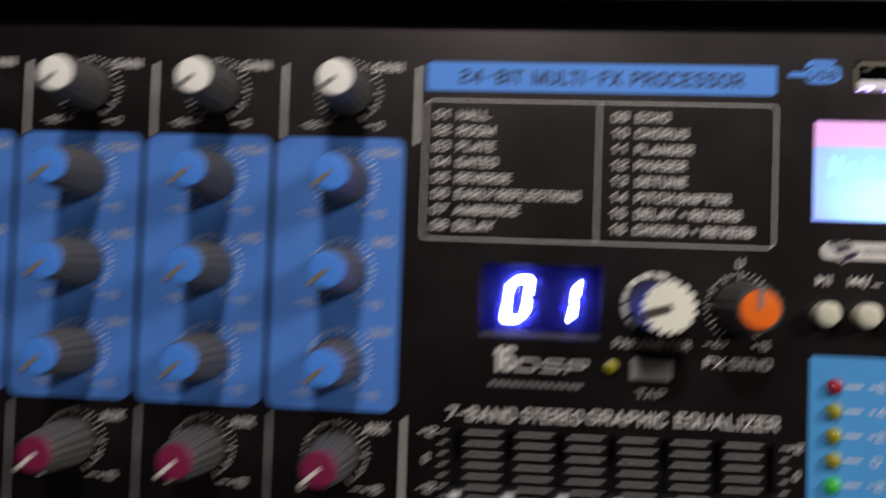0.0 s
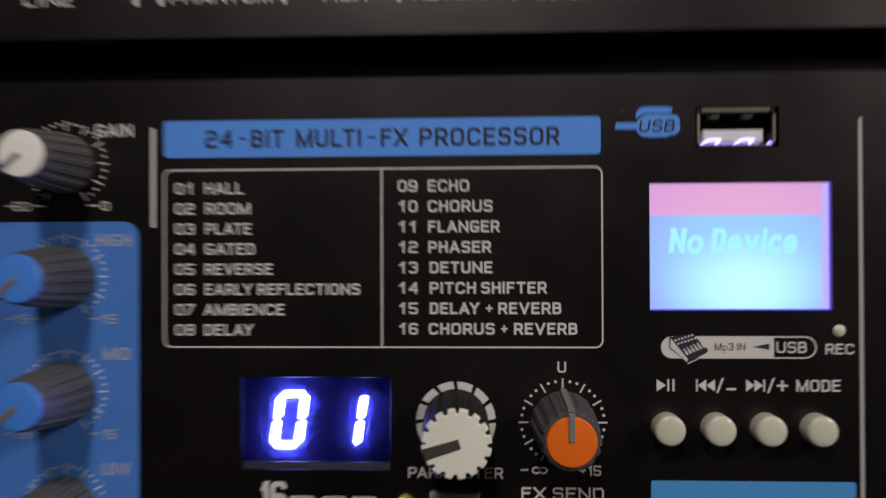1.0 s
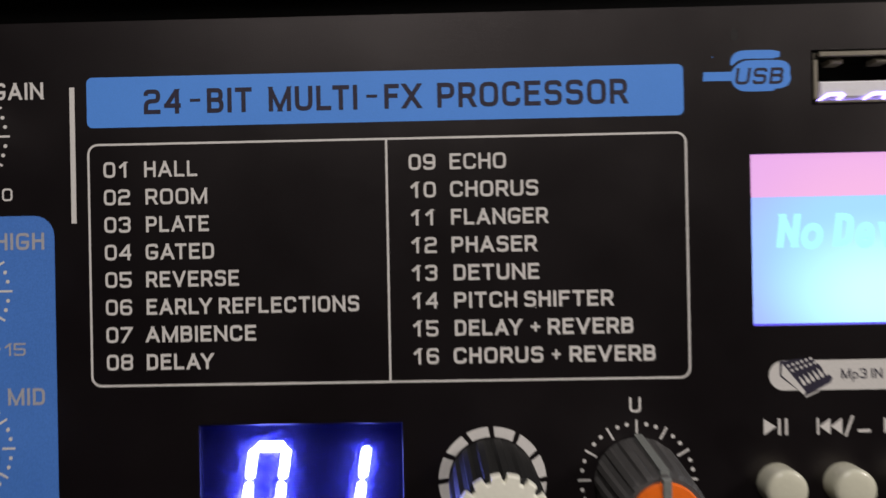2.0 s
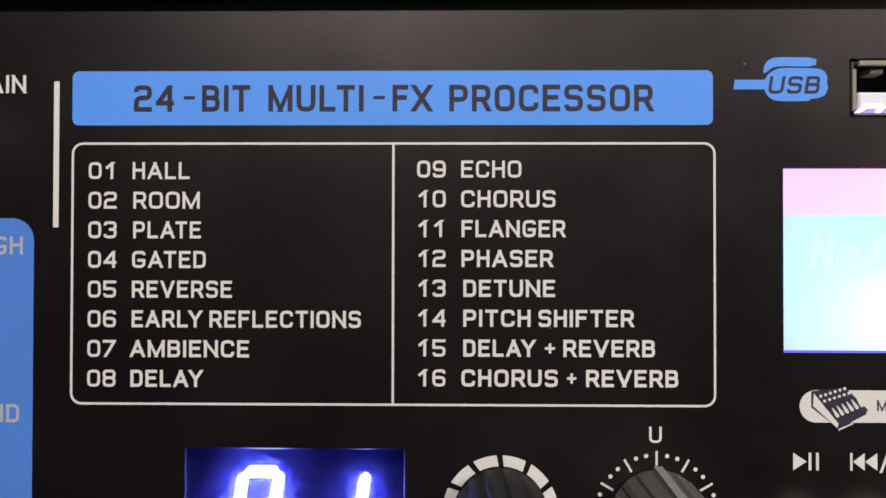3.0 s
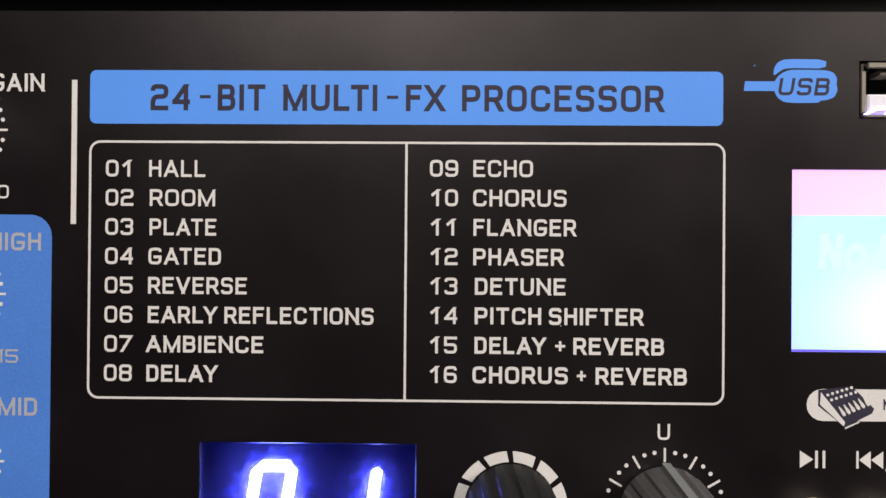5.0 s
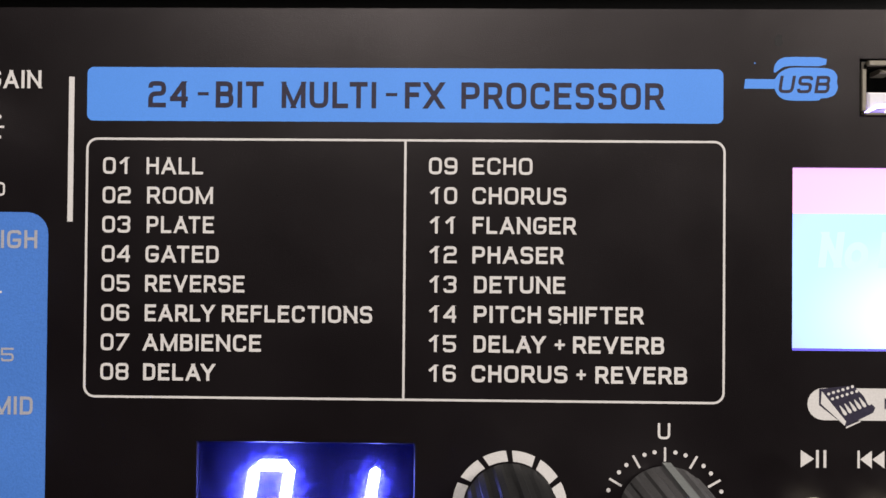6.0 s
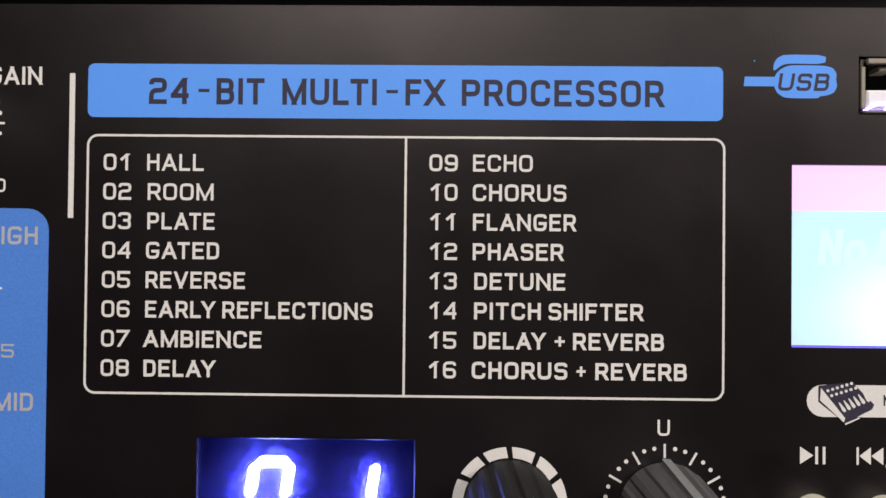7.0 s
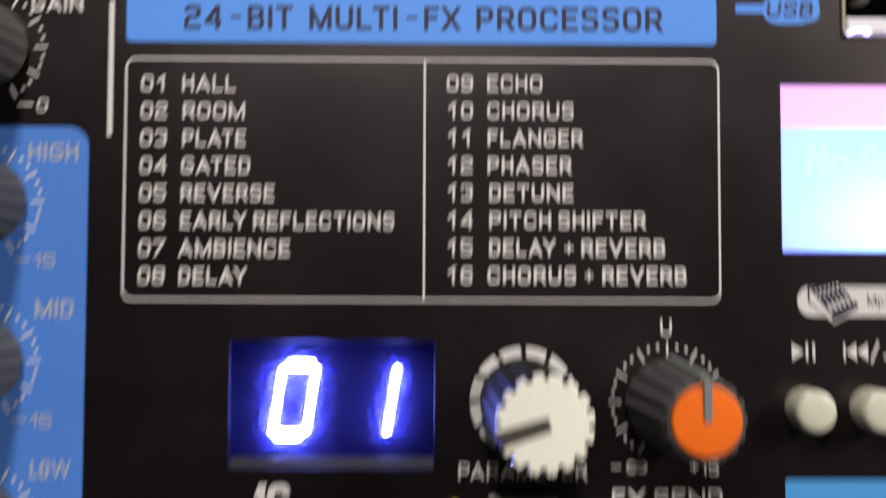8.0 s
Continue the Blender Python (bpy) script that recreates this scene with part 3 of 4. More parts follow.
# folded lips of the shell, with open corners
for lip in ((ux0 + 0.75, uy1 - 0.6, ux1 - 0.85, uy1), (ux0, uy0 + 0.45, ux0 + 0.52, uy1 - 0.95), (ux1 - 0.5, uy0 + 0.6, ux1, uy1 - 1.05), (ux0 + 0.4, uy0, ux1 - 0.7, uy0 + 0.3)):
    bm = bmesh.new()
    prism(bm, rect(*lip), PZ - 0.3, PZ + 0.12, 0.09)
    part("shell_lip", bm, LIP, usb)
bm = bmesh.new()
prism(bm, rect(ux0 + 0.3, uy0 + 0.3, ux1 - 0.3, uy1 - 0.3), PZ - 8, PZ - 6.3)
part("socket_floor", bm, PLASTIC_BLACK, usb)
bm = bmesh.new()
prism(bm, rect(ux0 + 1.15, uy0 + 0.75, ux1 - 1.6, uy0 + 2.7), PZ - 6.4, PZ - 0.9, 0.2)
part("tongue", bm, TONGUE, usb)
for cx in (ux0 + 3.0, ux0 + 8.2):
    bm = bmesh.new()
    prism(bm, rect(cx - 0.75, uy1 - 1.3, cx + 0.75, uy1 - 0.75), PZ - 3.0, PZ - 0.6, 0.15)
    part("spring_tab", bm, LIP, usb)
# reflections on the contacts, put in as glowing zigzag pieces
for cx in (ux0 + 0.6, ux0 + 5.75):
    bm = bmesh.new()
    prism(bm, [(cx, uy0 + 0.42), (cx + 0.35, uy0 + 0.36), (cx + 1.5, uy0 + 0.92), (cx + 2.75, uy0 + 1.0), (cx + 2.3, uy0 + 0.5), (cx + 2.8, uy0 + 0.42), (cx + 3.45, uy0 + 1.05), (cx + 3.1, uy0 + 1.35), (cx + 1.4, uy0 + 1.3)], PZ - 0.88, PZ - 0.80)
    part("added_socket_glow", bm, SOCKET_GLINT, usb, "glowing piece added for violet light reflected in the socket")
# glint in the shell's corner, put in as a glowing piece
bm = bmesh.new()
prism(bm, rounded([(ux1 - 1.0, uy0 + 0.42), (ux1 - 0.45, uy0 + 0.5), (ux1 - 0.42, uy0 + 0.95), (ux1 - 0.75, uy0 + 0.75)]), PZ - 1.6, PZ - 1.5)
part("added_socket_glow", bm, SOCKET_GLINT, usb, "glowing piece added for violet light reflected in the socket")
# hidden glowing strip, added to tint the shell violet from within
bm = bmesh.new()
prism(bm, rect(ux0 + 0.8, uy0 + 0.35, ux1 - 1.0, uy0 + 0.7), PZ - 5.2, PZ - 4.6)
part("added_socket_glow", bm, SOCKET_GLINT, usb, "glowing piece added for violet light reflected in the socket")

# specks on the paint
ink("smudge", [rounded([(75.6, 2.6), (76.1, 2.5), (76.5, 2.9), (76.3, 3.4), (76.4, 3.8), (75.8, 3.9), (75.5, 3.3)])], SMUDGE, panel)
ink("paint_speck", [disc(73.4, 0.7, 0.09, 7)], BLUE, panel)
ink("paint_speck", [disc(52.4, -28.0, 0.05, 7)], PRINT, panel)
ink("paint_speck", [disc(21.2, -14.1, 0.06, 7)], PLASTIC_BLACK, panel)

# USB plug mark
ink("plug_lead", [[(75.69, -2.09), (75.69, -1.04), (72.36, -1.04), (72.24, -2.10)]], BLUE, panel)
ink("plug_body", [rounded([(75.50, -2.09), (75.93, -2.90), (76.79, -3.40), (80.42, -3.39), (80.48, -3.14), (81.28, -3.08), (82.07, -2.77), (82.44, -1.96), (82.26, -1.34), (82.38, -0.72), (81.95, -0.03), (81.03, 0.21), (77.41, 0.24), (76.79, 0.08), (76.05, -0.35), (75.56, -1.04)])], BLUE, panel, top=INK1 + 0.01)
ink("plug_wing", [rounded([(76.42, 0.27), (77.28, 0.43), (81.09, 0.37), (81.22, 1.36), (76.79, 1.42), (75.93, 1.08), (75.50, 0.39), (75.44, -0.48)], 1)], BLUE, panel)
lettering("USB", 75.9, 81.4, -1.62, 1.9, INK_DARK, panel, weight=0.016, slant=0.16, top=INK2)

# input badge, record lamp, transport marks
def half_pill(x0, x1, y0, y1, r):
    out = [(x1, y0), (x1, y1)]
    for i in range(11):
        t = radians(90 + 18 * i)
        out.append((x0 + r + r * math.cos(t), (y0 + y1) / 2 + r * math.sin(t)))
    return out


ink("badge", [half_pill(79.2, 96.6, -38.1, -34.62, 1.74)], PRINT, panel)
bm = bmesh.new()
outer = [(96.6, -38.1)] + [(101.4 + 1.74 * math.cos(radians(a)), -36.36 + 1.74 * math.sin(radians(a))) for a in range(-90, 91, 15)] + [(96.6, -34.62)]
inner = [(96.6, -37.9)] + [(101.4 + 1.52 * math.cos(radians(a)), -36.36 + 1.52 * math.sin(radians(a))) for a in range(-90, 91, 15)] + [(96.6, -34.84)]
frame_loop(bm, outer, inner, INK0, INK1)
part("badge_outline", bm, PRINT, panel)
lettering("USB", 97.0, 101.6, -36.35, 1.75, PRINT, panel)
lettering("Mp3 IN", 87.5, 92.2, -36.25, 1.15, INK_DARK, panel, top=INK2)
ink("arrow", [[(93.3, -36.27), (95.9, -36.75), (95.9, -35.75)]], INK_DARK, panel, top=INK2)
ink("mixer_mark", [[(80.46, -34.72), (80.46, -36.46), (83.37, -38.75), (86.26, -37.23), (86.50, -36.71), (84.13, -34.32)]], INK_DARK, panel, top=INK2)
ink("mixer_mark_side", [[(80.73, -34.96), (80.63, -36.32), (83.21, -38.67), (83.35, -38.22)]], PRINT, panel, top=INK2 + 0.02)
ink("mixer_mark_edge", [[(83.35, -38.97), (84.94, -38.24), (84.88, -38.12), (83.35, -38.79)]], PRINT, panel, top=INK2 + 0.02)


def between(p, q, t):
    return p[0] + (q[0] - p[0]) * t, p[1] + (q[1] - p[1]) * t


for p, q in (((81.48, -35.26), (84.03, -34.44)), ((81.89, -35.79), (84.49, -34.93))):
    for a in range(6):
        ink("mixer_mark_dot", [disc(*between(p, q, a / 5), 0.17, 8)], PRINT, panel, top=INK2 + 0.02)
for a in range(6):
    cx, cy = between((83.25, -37.40), (85.85, -36.27), a / 5)
    ink("mixer_mark_fader", [[(cx - 0.62, cy + 0.85), (cx - 0.2, cy - 0.02), (cx, cy - 0.18), (cx + 0.2, cy - 0.05), (cx + 0.12, cy + 0.2), (cx - 0.52, cy + 0.9)]], PRINT, panel, top=INK2 + 0.02)
bm = bmesh.new()
lathe(bm, [(0.95, PZ - 0.3), (0.95, PZ + 0.15), (0.7, PZ + 0.4), (0.25, PZ + 0.5)], 20, 106.55, -33.75)
part("record_lamp", bm, BUTTON, console, "small white record lamp", 40)
lettering("REC", 104.5, 108.8, -36.6, 1.65, PRINT, panel)
IY, IH = -42.3, 0.95


def tri(x0, x1):
    return [(x0, IY - IH), (x1, IY), (x0, IY + IH)] if x1 > x0 else [(x0, IY - IH), (x0, IY + IH), (x1, IY)]


ink("play_mark", [tri(78.5, 79.95)], PRINT, panel)
ink("pause_mark", [rect(80.15, IY - IH, 80.45, IY + IH), rect(80.95, IY - IH, 81.25, IY + IH)], PRINT, panel)
ink("back_mark", [rect(84.6, IY - IH, 84.85, IY + IH)], PRINT, panel)
ink("back_mark", [tri(86.15, 84.9), tri(87.5, 86.2)], PRINT, panel)
lettering("/", 87.7, 88.9, IY, 2.3, PRINT, panel)
ink("minus_mark", [rect(89.3, IY - 0.75, 90.75, IY - 0.4)], PRINT, panel)
ink("skip_mark", [tri(92.3, 93.55), tri(93.6, 94.85), rect(94.95, IY - IH, 95.2, IY + IH)], PRINT, panel)
lettering("/", 95.5, 96.7, IY, 2.3, PRINT, panel)
ink("plus_mark", [rect(97.0, IY - 0.2, 98.7, IY + 0.15)], PRINT, panel)
ink("plus_mark", [rect(97.68, IY - 0.87, 98.02, IY + 0.82)], PRINT, panel, top=INK1 + 0.01)
lettering("MODE", 100.0, 106.7, IY, 1.85, PRINT, panel, weight=0.004)
for k in range(4):
    bm = bmesh.new()
    bx = 79.95 + 7.62 * k
    lathe(bm, [(2.40, PZ - 1), (2.38, PZ + 2.9), (2.33, PZ + 3.2), (2.20, PZ + 3.42), (1.95, PZ + 3.56), (1.2, PZ + 3.66), (0.35, PZ + 3.7)], 40, bx, -48.85)
    part("push_button", bm, BUTTON, console, "round ivory push button", 60)
ink("border_line", [rect(109.7, -140, 110.25, -0.7)], PRINT_PALE, panel)


# ---- knobs ----
def knob_meshes(key, rb, rt, h, ribs, body_mat, cap_mat, line_mat, cap_r, notches=0, line_w=0.9, line_r=1.12, dark_line=False):
    """Meshes of a fluted tapered knob: body, coloured cap and pointer, about its own axis."""
    out = []
    bm = bmesh.new()

    def flute(a, k):
        if k in (0, 5):
            return 1.0
        s = math.cos(ribs * a)
        return 1.0 + 0.035 * (1 if s > 0.2 else -1 if s < -0.2 else s * 5)

    lathe(bm, [(rb, 0), (rb * 0.99, 0.6), (rb * 0.7 + rt * 0.3, h * 0.35), (rb * 0.3 + rt * 0.7, h * 0.75), (rt, h - 0.7), (rt * 0.95, h - 0.25)], ribs * 6, shape=flute)
    out.append((bm, body_mat, 28))
    bm = bmesh.new()
    if notches:
        prof = [(cap_r, h - 0.8), (cap_r, h + 0.15), (cap_r * 0.96, h + 0.35), (cap_r * 0.82, h + 0.38)]

        def teeth(a, k):
            f = (a * notches / (2 * math.pi)) % 1.0
            return 0.87 if (f < 0.26 and k < 3) else 1.0
        lathe(bm, prof, notches * 8, shape=teeth)
    else:
        lathe(bm, [(cap_r, h - 0.5), (cap_r, h + 0.05), (cap_r * 0.95, h + 0.25), (cap_r * 0.6, h + 0.36), (cap_r * 0.2, h + 0.38)], 40)
    out.append((bm, cap_mat, 40))
    bm = bmesh.new()
    w = line_w / 2
    e = cap_r * line_r
    if dark_line:
        prism(bm, [(-w * 0.6, -w * 0.9), (e, -w * 1.1), (e, w * 1.1), (-w * 0.6, w * 0.9)], h + 0.2, h + 0.62, 0.15)
    else:
        prism(bm, [(0.0, -w), (e, -w), (e, w), (0.0, w)], h - 0.6, h + 0.55, 0.12)
        # the ridge that runs down the flank
        vs = []
        for r, z in ((rb + 0.45, 0.3), (rt + 0.45, h - 0.6), (rt - 0.8, h - 0.6), (rb - 0.8, 0.3)):
            vs.append([bm.verts.new((r, s, z)) for s in (-w, w)])
        for i in range(4):
            a, b = vs[i], vs[(i + 1) % 4]
            bm.faces.new((a[0], b[0], b[1], a[1]))
        bm.faces.new([v[0] for v in vs])
        bm.faces.new([v[1] for v in reversed(vs)])
    out.append((bm, line_mat, 30))
    made = []
    for bm, m, smooth in out:
        me = bpy.data.meshes.new(key)
        bmesh.ops.recalc_face_normals(bm, faces=bm.faces)
        bmesh.ops.scale(bm, vec=(MM, MM, MM), verts=bm.verts)
        bm.to_mesh(me)
        bm.free()
        me.materials.append(m)
        me.polygons.foreach_set("use_smooth", [True] * len(me.polygons))
        me.set_sharp_from_angle(angle=radians(smooth))
        made.append(me)
    return made


def knob(name, meshes, x, y, angle, label, lean=(0, 0)):
    body = mesh_part(name, meshes[0], console, label, pose(x * MM, y * MM, (PZ + 0.35) * MM, lean[0], lean[1], 0) @ pose(0, 0, 0, 0, 0, angle))
    mesh_part("cap", meshes[1], body)
    mesh_part("pointer", meshes[2], body)
    bm = bmesh.new()
    lathe(bm, [(3.2, PZ - 1), (3.2, PZ + 0.6)], 16, x, y)
    part("shaft", bm, PLASTIC_BLACK, console)
    return body


STROKE = bpy.data.meshes.new("dial_stroke")
STROKE.from_pydata([(x * MM, y * MM, z * MM) for z in (0, 0.05) for x, y in rect(5.4, -0.125, 6.95, 0.125)], [], [(4, 5, 6, 7), (3, 2, 1, 0), (0, 1, 5, 4), (1, 2, 6, 5), (2, 3, 7, 6), (3, 0, 4, 7)])
STROKE.materials.append(PRINT)
DOTS = bmesh.new()


def dial(cx, cy, top=INK1):
    """Scale round a knob: long strokes every 30 degrees with pairs of dots between."""
    for a in range(-60, 241, 30):
        mesh_part("dial_stroke", STROKE, panel, "", pose(cx * MM, cy * MM, (top - 0.05) * MM, 0, 0, a))
        if a < 240:
            for d in (10, 20):
                t = radians(a + d)
                prism(DOTS, disc(cx + 6.5 * math.cos(t), cy + 6.5 * math.sin(t), 0.24, 8), INK0, top)


KN = dict(rb=5.0, rt=4.2, h=14.7, ribs=16)
GAIN = knob_meshes("gain_knob", body_mat=KNOB, cap_mat=CAP_WHITE, line_mat=LINE_GREY, cap_r=3.5, rb=4.8, rt=3.7, h=13.8, ribs=16)
TONE = knob_meshes("tone_knob", body_mat=KNOB, cap_mat=CAP_BLUE, line_mat=LINE_TAN, cap_r=3.6, line_r=1.25, rb=5.0, rt=3.75, h=14.7, ribs=16)
SENDK = knob_meshes("send_knob", body_mat=KNOB, cap_mat=CAP_RED, line_mat=LINE_LIGHT, cap_r=3.5, line_r=1.25, rb=5.0, rt=3.85, h=14.7, ribs=16)
ORANGE = knob_meshes("fx_knob", body_mat=KNOB, cap_mat=CAP_ORANGE, line_mat=LINE_GREY, cap_r=3.6, **KN)
WHITE = knob_meshes("parameter_knob", rb=5.0, rt=4.75, h=15.0, ribs=16, body_mat=KNOB_DARK, cap_mat=CAP_CREAM, line_mat=LINE_DARK, cap_r=5.02, notches=16, line_w=1.55, line_r=0.98, dark_line=True)

knob("fx_knob", ORANGE, 63.85, -48.2, 90, "fluted grey knob with an orange cap")
dial(63.85, -48.2)
lettering("U", 63.05, 64.4, -39.5, 1.75, PRINT, panel)
lettering("-", 57.2, 58.4, -55.75, 1.6, PRINT, panel)
bm = bmesh.new()
for cx in (59.65, 60.75):
    frame_loop(bm, [(cx + 0.72 * math.cos(a * math.pi / 8), -55.75 + 0.58 * math.sin(a * math.pi / 8)) for a in range(16)],
               [(cx + 0.45 * math.cos(a * math.pi / 8), -55.75 + 0.32 * math.sin(a * math.pi / 8)) for a in range(16)], INK0, INK1)
part("infinity_mark", bm, PRINT, panel)
lettering("+15", 66.4, 69.8, -55.75, 1.6, PRINT, panel)
lettering("FX SEND", 57.3, 70.2, -59.4, 1.95, PRINT, panel, weight=0.004)

knob("parameter_knob", WHITE, 47.0, -48.1, 197, "large black knob with a notched white cap", (1.6, 2.4))
for a in range(-60, 240, 30):
    arc = [(47.0 + r * math.cos(radians(t)), -48.1 + r * math.sin(radians(t))) for r, ts in ((5.1, range(a + 2, a + 29, 4)), (6.3, range(a + 28, a + 1, -4))) for t in ts]
    ink("dial_arc", [list(reversed(arc))], PRINT, panel)
lettering("PARAMETER", 39.4, 54.4, -56.25, 1.75, PRINT, panel, weight=0.004)

# tap key, its lamp, processor mark
bm = bmesh.new()
prism(bm, round_rect(42.8, -63.4, 50.8, -59.1, 0.4), PZ - 1, PZ + 1.0, 0.3)
part("tap_key", bm, TAPKEY, console, "grey rectangular tap key")
lettering("TAP", 44.2, 49.8, -66.1, 1.7, PRINT, panel)


def led(x, y, material, label, r=1.55):
    bm = bmesh.new()
    lathe(bm, [(r, PZ - 1), (r, PZ + 0.7), (r * 0.93, PZ + 1.2), (r * 0.72, PZ + 1.65), (r * 0.4, PZ + 1.92), (r * 0.1, PZ + 2.0)], 24, x, y)
    part("indicator_lamp", bm, material, console, label, 60)


led(38.9, -61.0, LED_YELLOW, "round yellow lamp beside the tap key", 1.4)
lettering("16", 15.6, 19.9, -60.3, 5.0, PRINT, panel, weight=0.012, track=0.06)
lettering("DSP", 20.2, 34.2, -61.4, 2.6, PRINT, panel, weight=0.014, slant=0.1)
ink("illegible_print", [rect(14.9 + 1.45 * k, -65.75, 15.85 + 1.45 * k + 0.12 * (k % 2), -64.85) for k in range(13)], PRINT_GREY, panel)

# graphic equaliser
lettering("7-BAND", 6.5, 20.2, -71.7, 2.6, PRINT, panel)
lettering("STEREO", 21.6, 33.6, -71.5, 2.6, PRINT, panel)
lettering("GRAPHIC", 34.8, 50.2, -71.2, 2.6, PRINT, panel)
lettering("EQUALIZER", 52.0, 71.9, -71.0, 2.6, PRINT, panel)
for k in range(6):
    for j in range(12):
        y = -75.4 - 2.2 * j
        ink("scale_bar", [rect(SLOTS[k] + 1.5, y - 0.17, SLOTS[k] + 8.65, y + 0.17)], PRINT_BAR, panel)
for x0, x1 in ((4.9, 7.0), (72.3, 74.4)):
    for j in range(9):
        y = -75.5 - 2.2 * j
        ink("scale_tick", [rect(x0 + 0.1, y - 0.15, x1 - 0.4, y + 0.15)], PRINT_PALE, panel)
lettering("+12", 1.0, 4.3, -75.7, 1.7, PRINT, panel)
lettering("0", 1.9, 3.0, -81.1, 1.7, PRINT, panel)
lettering("-12", 1.0, 4.3, -87.0, 1.7, PRINT, panel)
lettering("+12", 73.9, 76.6, -75.5, 1.6, PRINT, panel)
lettering("0", 75.0, 76.1, -80.9, 1.6, PRINT, panel)
for k, x in enumerate(SLOTS):
    y = -90.0 + (0.0, 0.2, 0.4, 0.2, 0.5, 0.8, 1.5)[k]
    bm = bmesh.new()
    prism(bm, rect(x - 0.5, y - 1.5, x + 0.5, y + 1.5), PZ - 7, PZ + 4)
    stem = part("fader", bm, PLASTIC_BLACK, console, "black fader with a pale line")
    bm = bmesh.new()
    prism(bm, round_rect(x - 1.9, y - 4.2, x + 1.9, y + 4.2, 0.6), PZ + 3, PZ + 9, 0.9)
    part("fader_cap", bm, KNOB_DARK, stem)
    bm = bmesh.new()
    prism(bm, rect(x - 1.0, y + 3.25, x + 1.0, y + 4.25), PZ + 7.5, PZ + 9.05)
    part("fader_line", bm, PRINT, stem)

# level meter
ink("meter_panel", [round_rect(77.55, -140, 108.95, -57.2, 0.4)], BLUE_METER, panel)
for j, (w, m) in enumerate((("+6", LED_RED), ("+4", LED_YELLOW), ("+2", LED_YELLOW), ("0", LED_YELLOW), ("-2", LED_GREEN), ("-4", LED_GREEN))):
    y = -62.95 - 4.78 * j
    for x in (82.2, 98.4):
        led(x, y, m, ("red", "yellow", "yellow", "yellow", "green", "green")[j] + " round level lamp", 1.5)
    for xa, xb in ((84.4, 87.6), (93.4, 96.2)):
        ink("meter_line", [rect(xa, y - 0.24, xb, y + 0.24)], PRINT, panel, top=INK2)
    wd = 1.35 * len(w)
    lettering(w, 90.4 - wd / 2 - 0.1, 90.4 + wd / 2 + 0.2, y, 1.7, PRINT, panel, top=INK2)

for y in (-64.6, -68.6):
    bm = bmesh.new()
    frame_loop(bm, disc(105.4, y, 1.5, 20), disc(105.4, y, 0.95, 20), INK0, INK2)
    part("illegible_mark", bm, PRINT_PALE, panel)

# channel strips
for i in range(4):
    ox = -27.95 * i
    kx = ox - 16.2
    ink("channel_panel", [round_rect(ox - 31.0, -72.25, ox - 4.15, -16.15, 2.4)], BLUE_SHADED, panel)
    ink("strip_line", [rect(ox - 2.05, -17.15, ox - 1.45, -1.1)], PRINT, panel)
    ink("strip_line", [rect(ox - 2.6, -140, ox - 2.0, -73.2)], PRINT_GREY if i else PRINT, panel)
    for y, meshes, nm, lab in ((-6.7, GAIN, "gain_knob", "fluted grey knob with a white cap"), (-25.0, TONE, "tone_knob", "fluted grey knob with a blue cap"), (-43.6, TONE, "tone_knob", "fluted grey knob with a blue cap"),
                               (-62.2, TONE, "tone_knob", "fluted grey knob with a blue cap"), (-81.2, SENDK, "send_knob", "fluted grey knob with a magenta cap")):
        knob(nm, meshes, kx, y, 220 + 3 * math.sin(7 * i + y), lab)
        over = INK2 if nm == "tone_knob" else INK1
        dial(kx, y, over)
        word = {-6.7: "GAIN", -25.0: "HIGH", -43.6: "MID", -62.2: "LOW", -81.2: "AUX"}[y]
        wx = {"GAIN": 5.0, "HIGH": 5.0, "MID": 6.2, "LOW": 6.0, "AUX": 5.9}[word]
        we = {"GAIN": 11.05, "HIGH": 10.85, "MID": 10.6, "LOW": 10.7, "AUX": 10.6}[word]
        lettering(word, kx + wx, kx + we, y + {"GAIN": 5.3, "HIGH": 5.85, "AUX": 5.6}.get(word, 6.1), 2.0, PRINT_BLUISH if nm == "tone_knob" else PRINT, panel, weight=0.012, top=over)
        for xa in (kx + 3.6, kx - 5.4):
            ink("scale_lead", [rect(xa, y - 6.95, xa + 1.8, y - 6.7)], PRINT_BLUISH if nm == "tone_knob" else PRINT, panel, top=over)
        lo, hi = ("-60", "0") if word == "GAIN" else ("-15", "15")
        if word == "AUX":
            lo, hi = "0", "+15"
        lettering(hi, kx + 5.9, kx + 5.9 + 1.25 * len(hi), y - 6.9, 1.5, PRINT_BLUISH if nm == "tone_knob" else PRINT, panel, top=over)
        lettering(lo, kx - 6.0 - 1.3 * len(lo), kx - 6.0, y - 6.9, 1.5, PRINT_BLUISH if nm == "tone_knob" else PRINT, panel, top=over)

tagged(part("dial_dots", DOTS, PRINT, panel), kind="stuff")

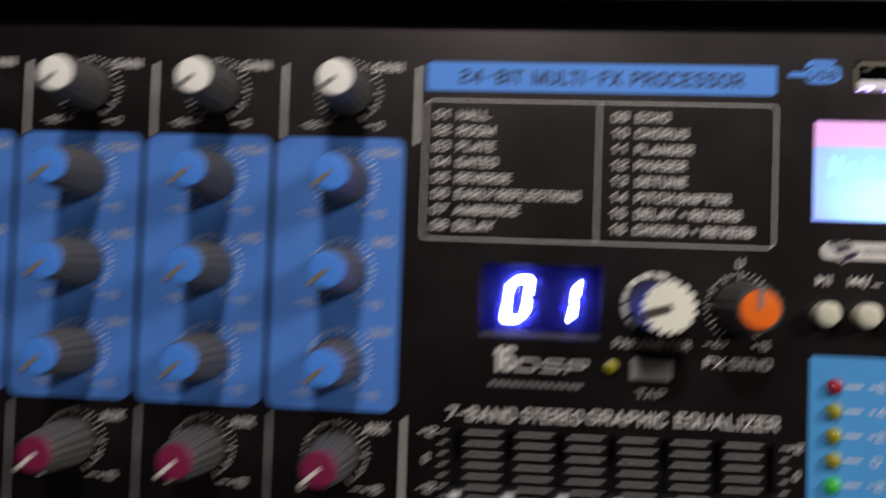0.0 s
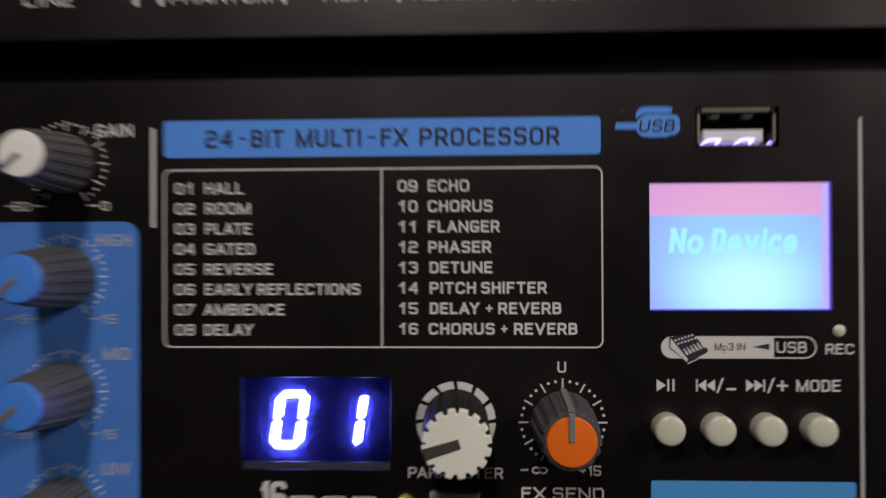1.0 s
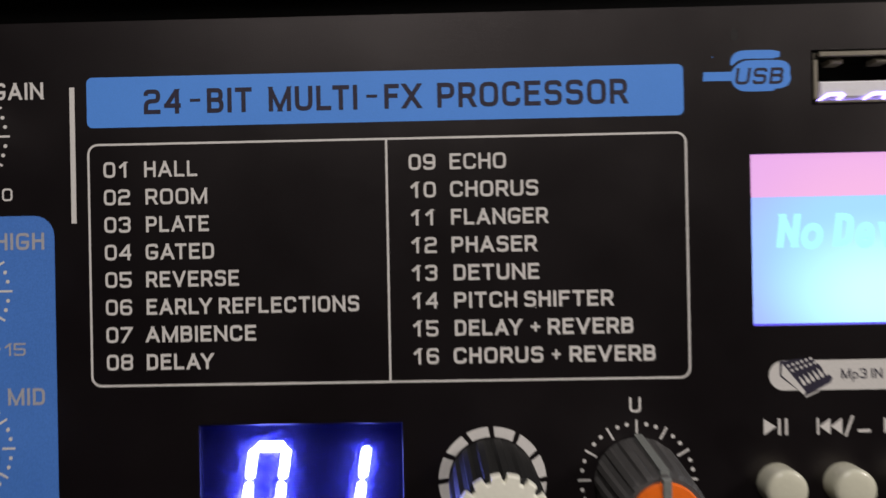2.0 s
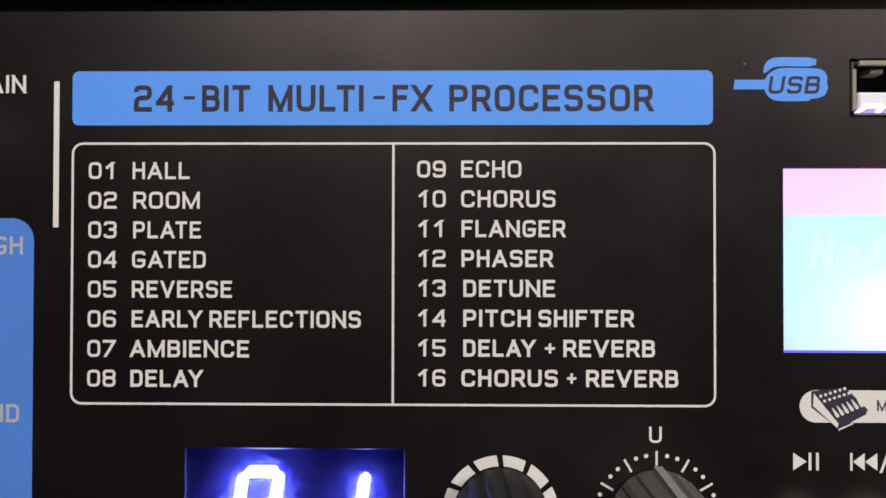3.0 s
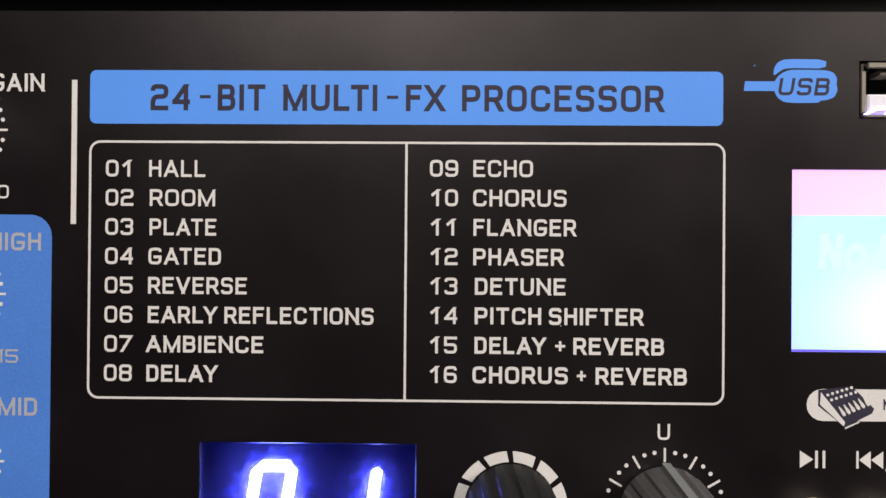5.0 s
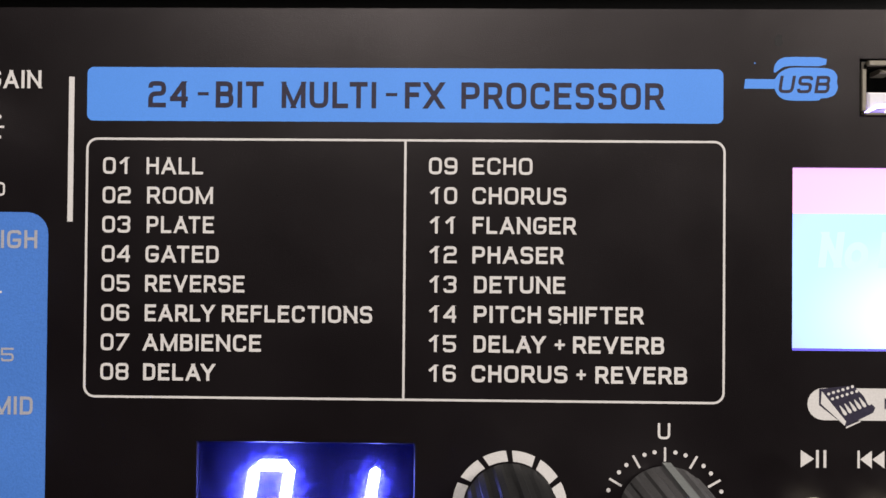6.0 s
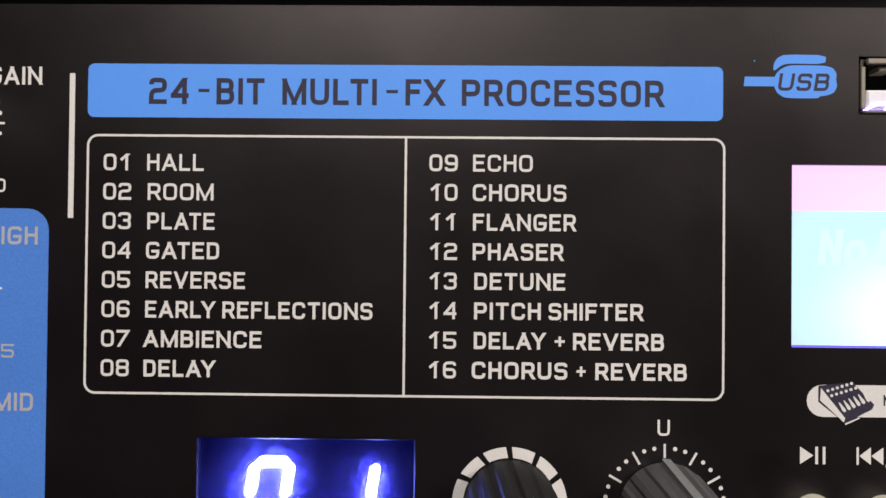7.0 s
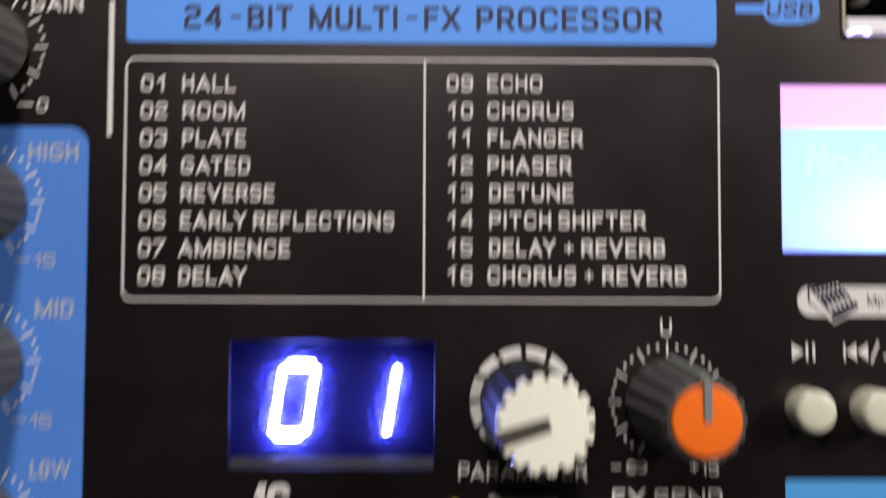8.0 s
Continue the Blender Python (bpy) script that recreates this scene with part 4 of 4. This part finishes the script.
# connector plate: labels, jacks
TY = 20.0
for i in range(4):
    ox = -28.4 * i
    lettering("LINE", ox - 23.2, ox - 15.2, TY, 2.0, PRINT, top_plate)
    ink("strip_line", [rect(ox - 5.0, 18.8, ox - 4.2, 40)], PRINT, top_plate)
for x in (-0.5, 19.6, 38.1, 56.4):
    ink("strip_line", [rect(x - 0.4, 18.8, x + 0.4, 40)], PRINT, top_plate)
lettering("PHANTOM", 1.1, 17.6, TY, 2.0, PRINT, top_plate)
lettering("AUX", 25.9, 32.9, TY, 2.0, PRINT, top_plate)
lettering("RETURN", 40.3, 53.9, TY, 2.0, PRINT, top_plate)
lettering("TAPE", 60.6, 67.9, 21.9, 1.7, PRINT, top_plate)
lettering("INPUT", 60.1, 68.5, 19.5, 1.7, PRINT, top_plate)
lettering("TAPE", 74.0, 81.3, 21.9, 1.7, PRINT, top_plate)
lettering("OUTPUT", 72.0, 83.3, 19.5, 1.7, PRINT, top_plate)
for x, w in ((58.6, "L"), (86.3, "R")):
    ink("channel_tag", [rect(x - 1.5, 21.4, x + 1.5, 24.6)], PRINT, top_plate)
    lettering(w, x - 0.6, x + 0.6, 23.0, 2.0, INK_DARK, top_plate, top=INK2)


def jack(x, y, r, metal, label):
    bm = bmesh.new()
    lathe(bm, [(r, PZ - 1), (r, PZ + 1.2), (r - 0.4, PZ + 1.8), (r * 0.6, PZ + 1.8), (r * 0.55, PZ + 0.4)], 32, x, y)
    j = part("jack_socket", bm, metal, console, label, 40)
    bm = bmesh.new()
    lathe(bm, [(r * 0.5, PZ), (r * 0.5, PZ + 0.6)], 24, x, y)
    part("jack_hole", bm, PLASTIC_BLACK, j)


for i in range(4):
    jack(-19.2 - 28.4 * i, 28.6, 5.6, BRASS, "brass line jack socket")
jack(29.4, 28.6, 5.6, BRASS, "brass auxiliary jack socket")
jack(47.1, 28.6, 5.6, PLASTIC_BLACK, "black plastic return jack socket")
jack(64.4, 28.0, 4.2, PLASTIC_BLACK, "black tape input socket")
jack(75.8 + 1.8, 28.0, 4.2, PLASTIC_BLACK, "black tape output socket")
bm = bmesh.new()
prism(bm, round_rect(6.2, 23.6, 11.6, 28.4, 0.5), PZ - 1, PZ + 1.0, 0.4)
part("phantom_key", bm, CAP_WHITE, console, "small pale phantom power key")
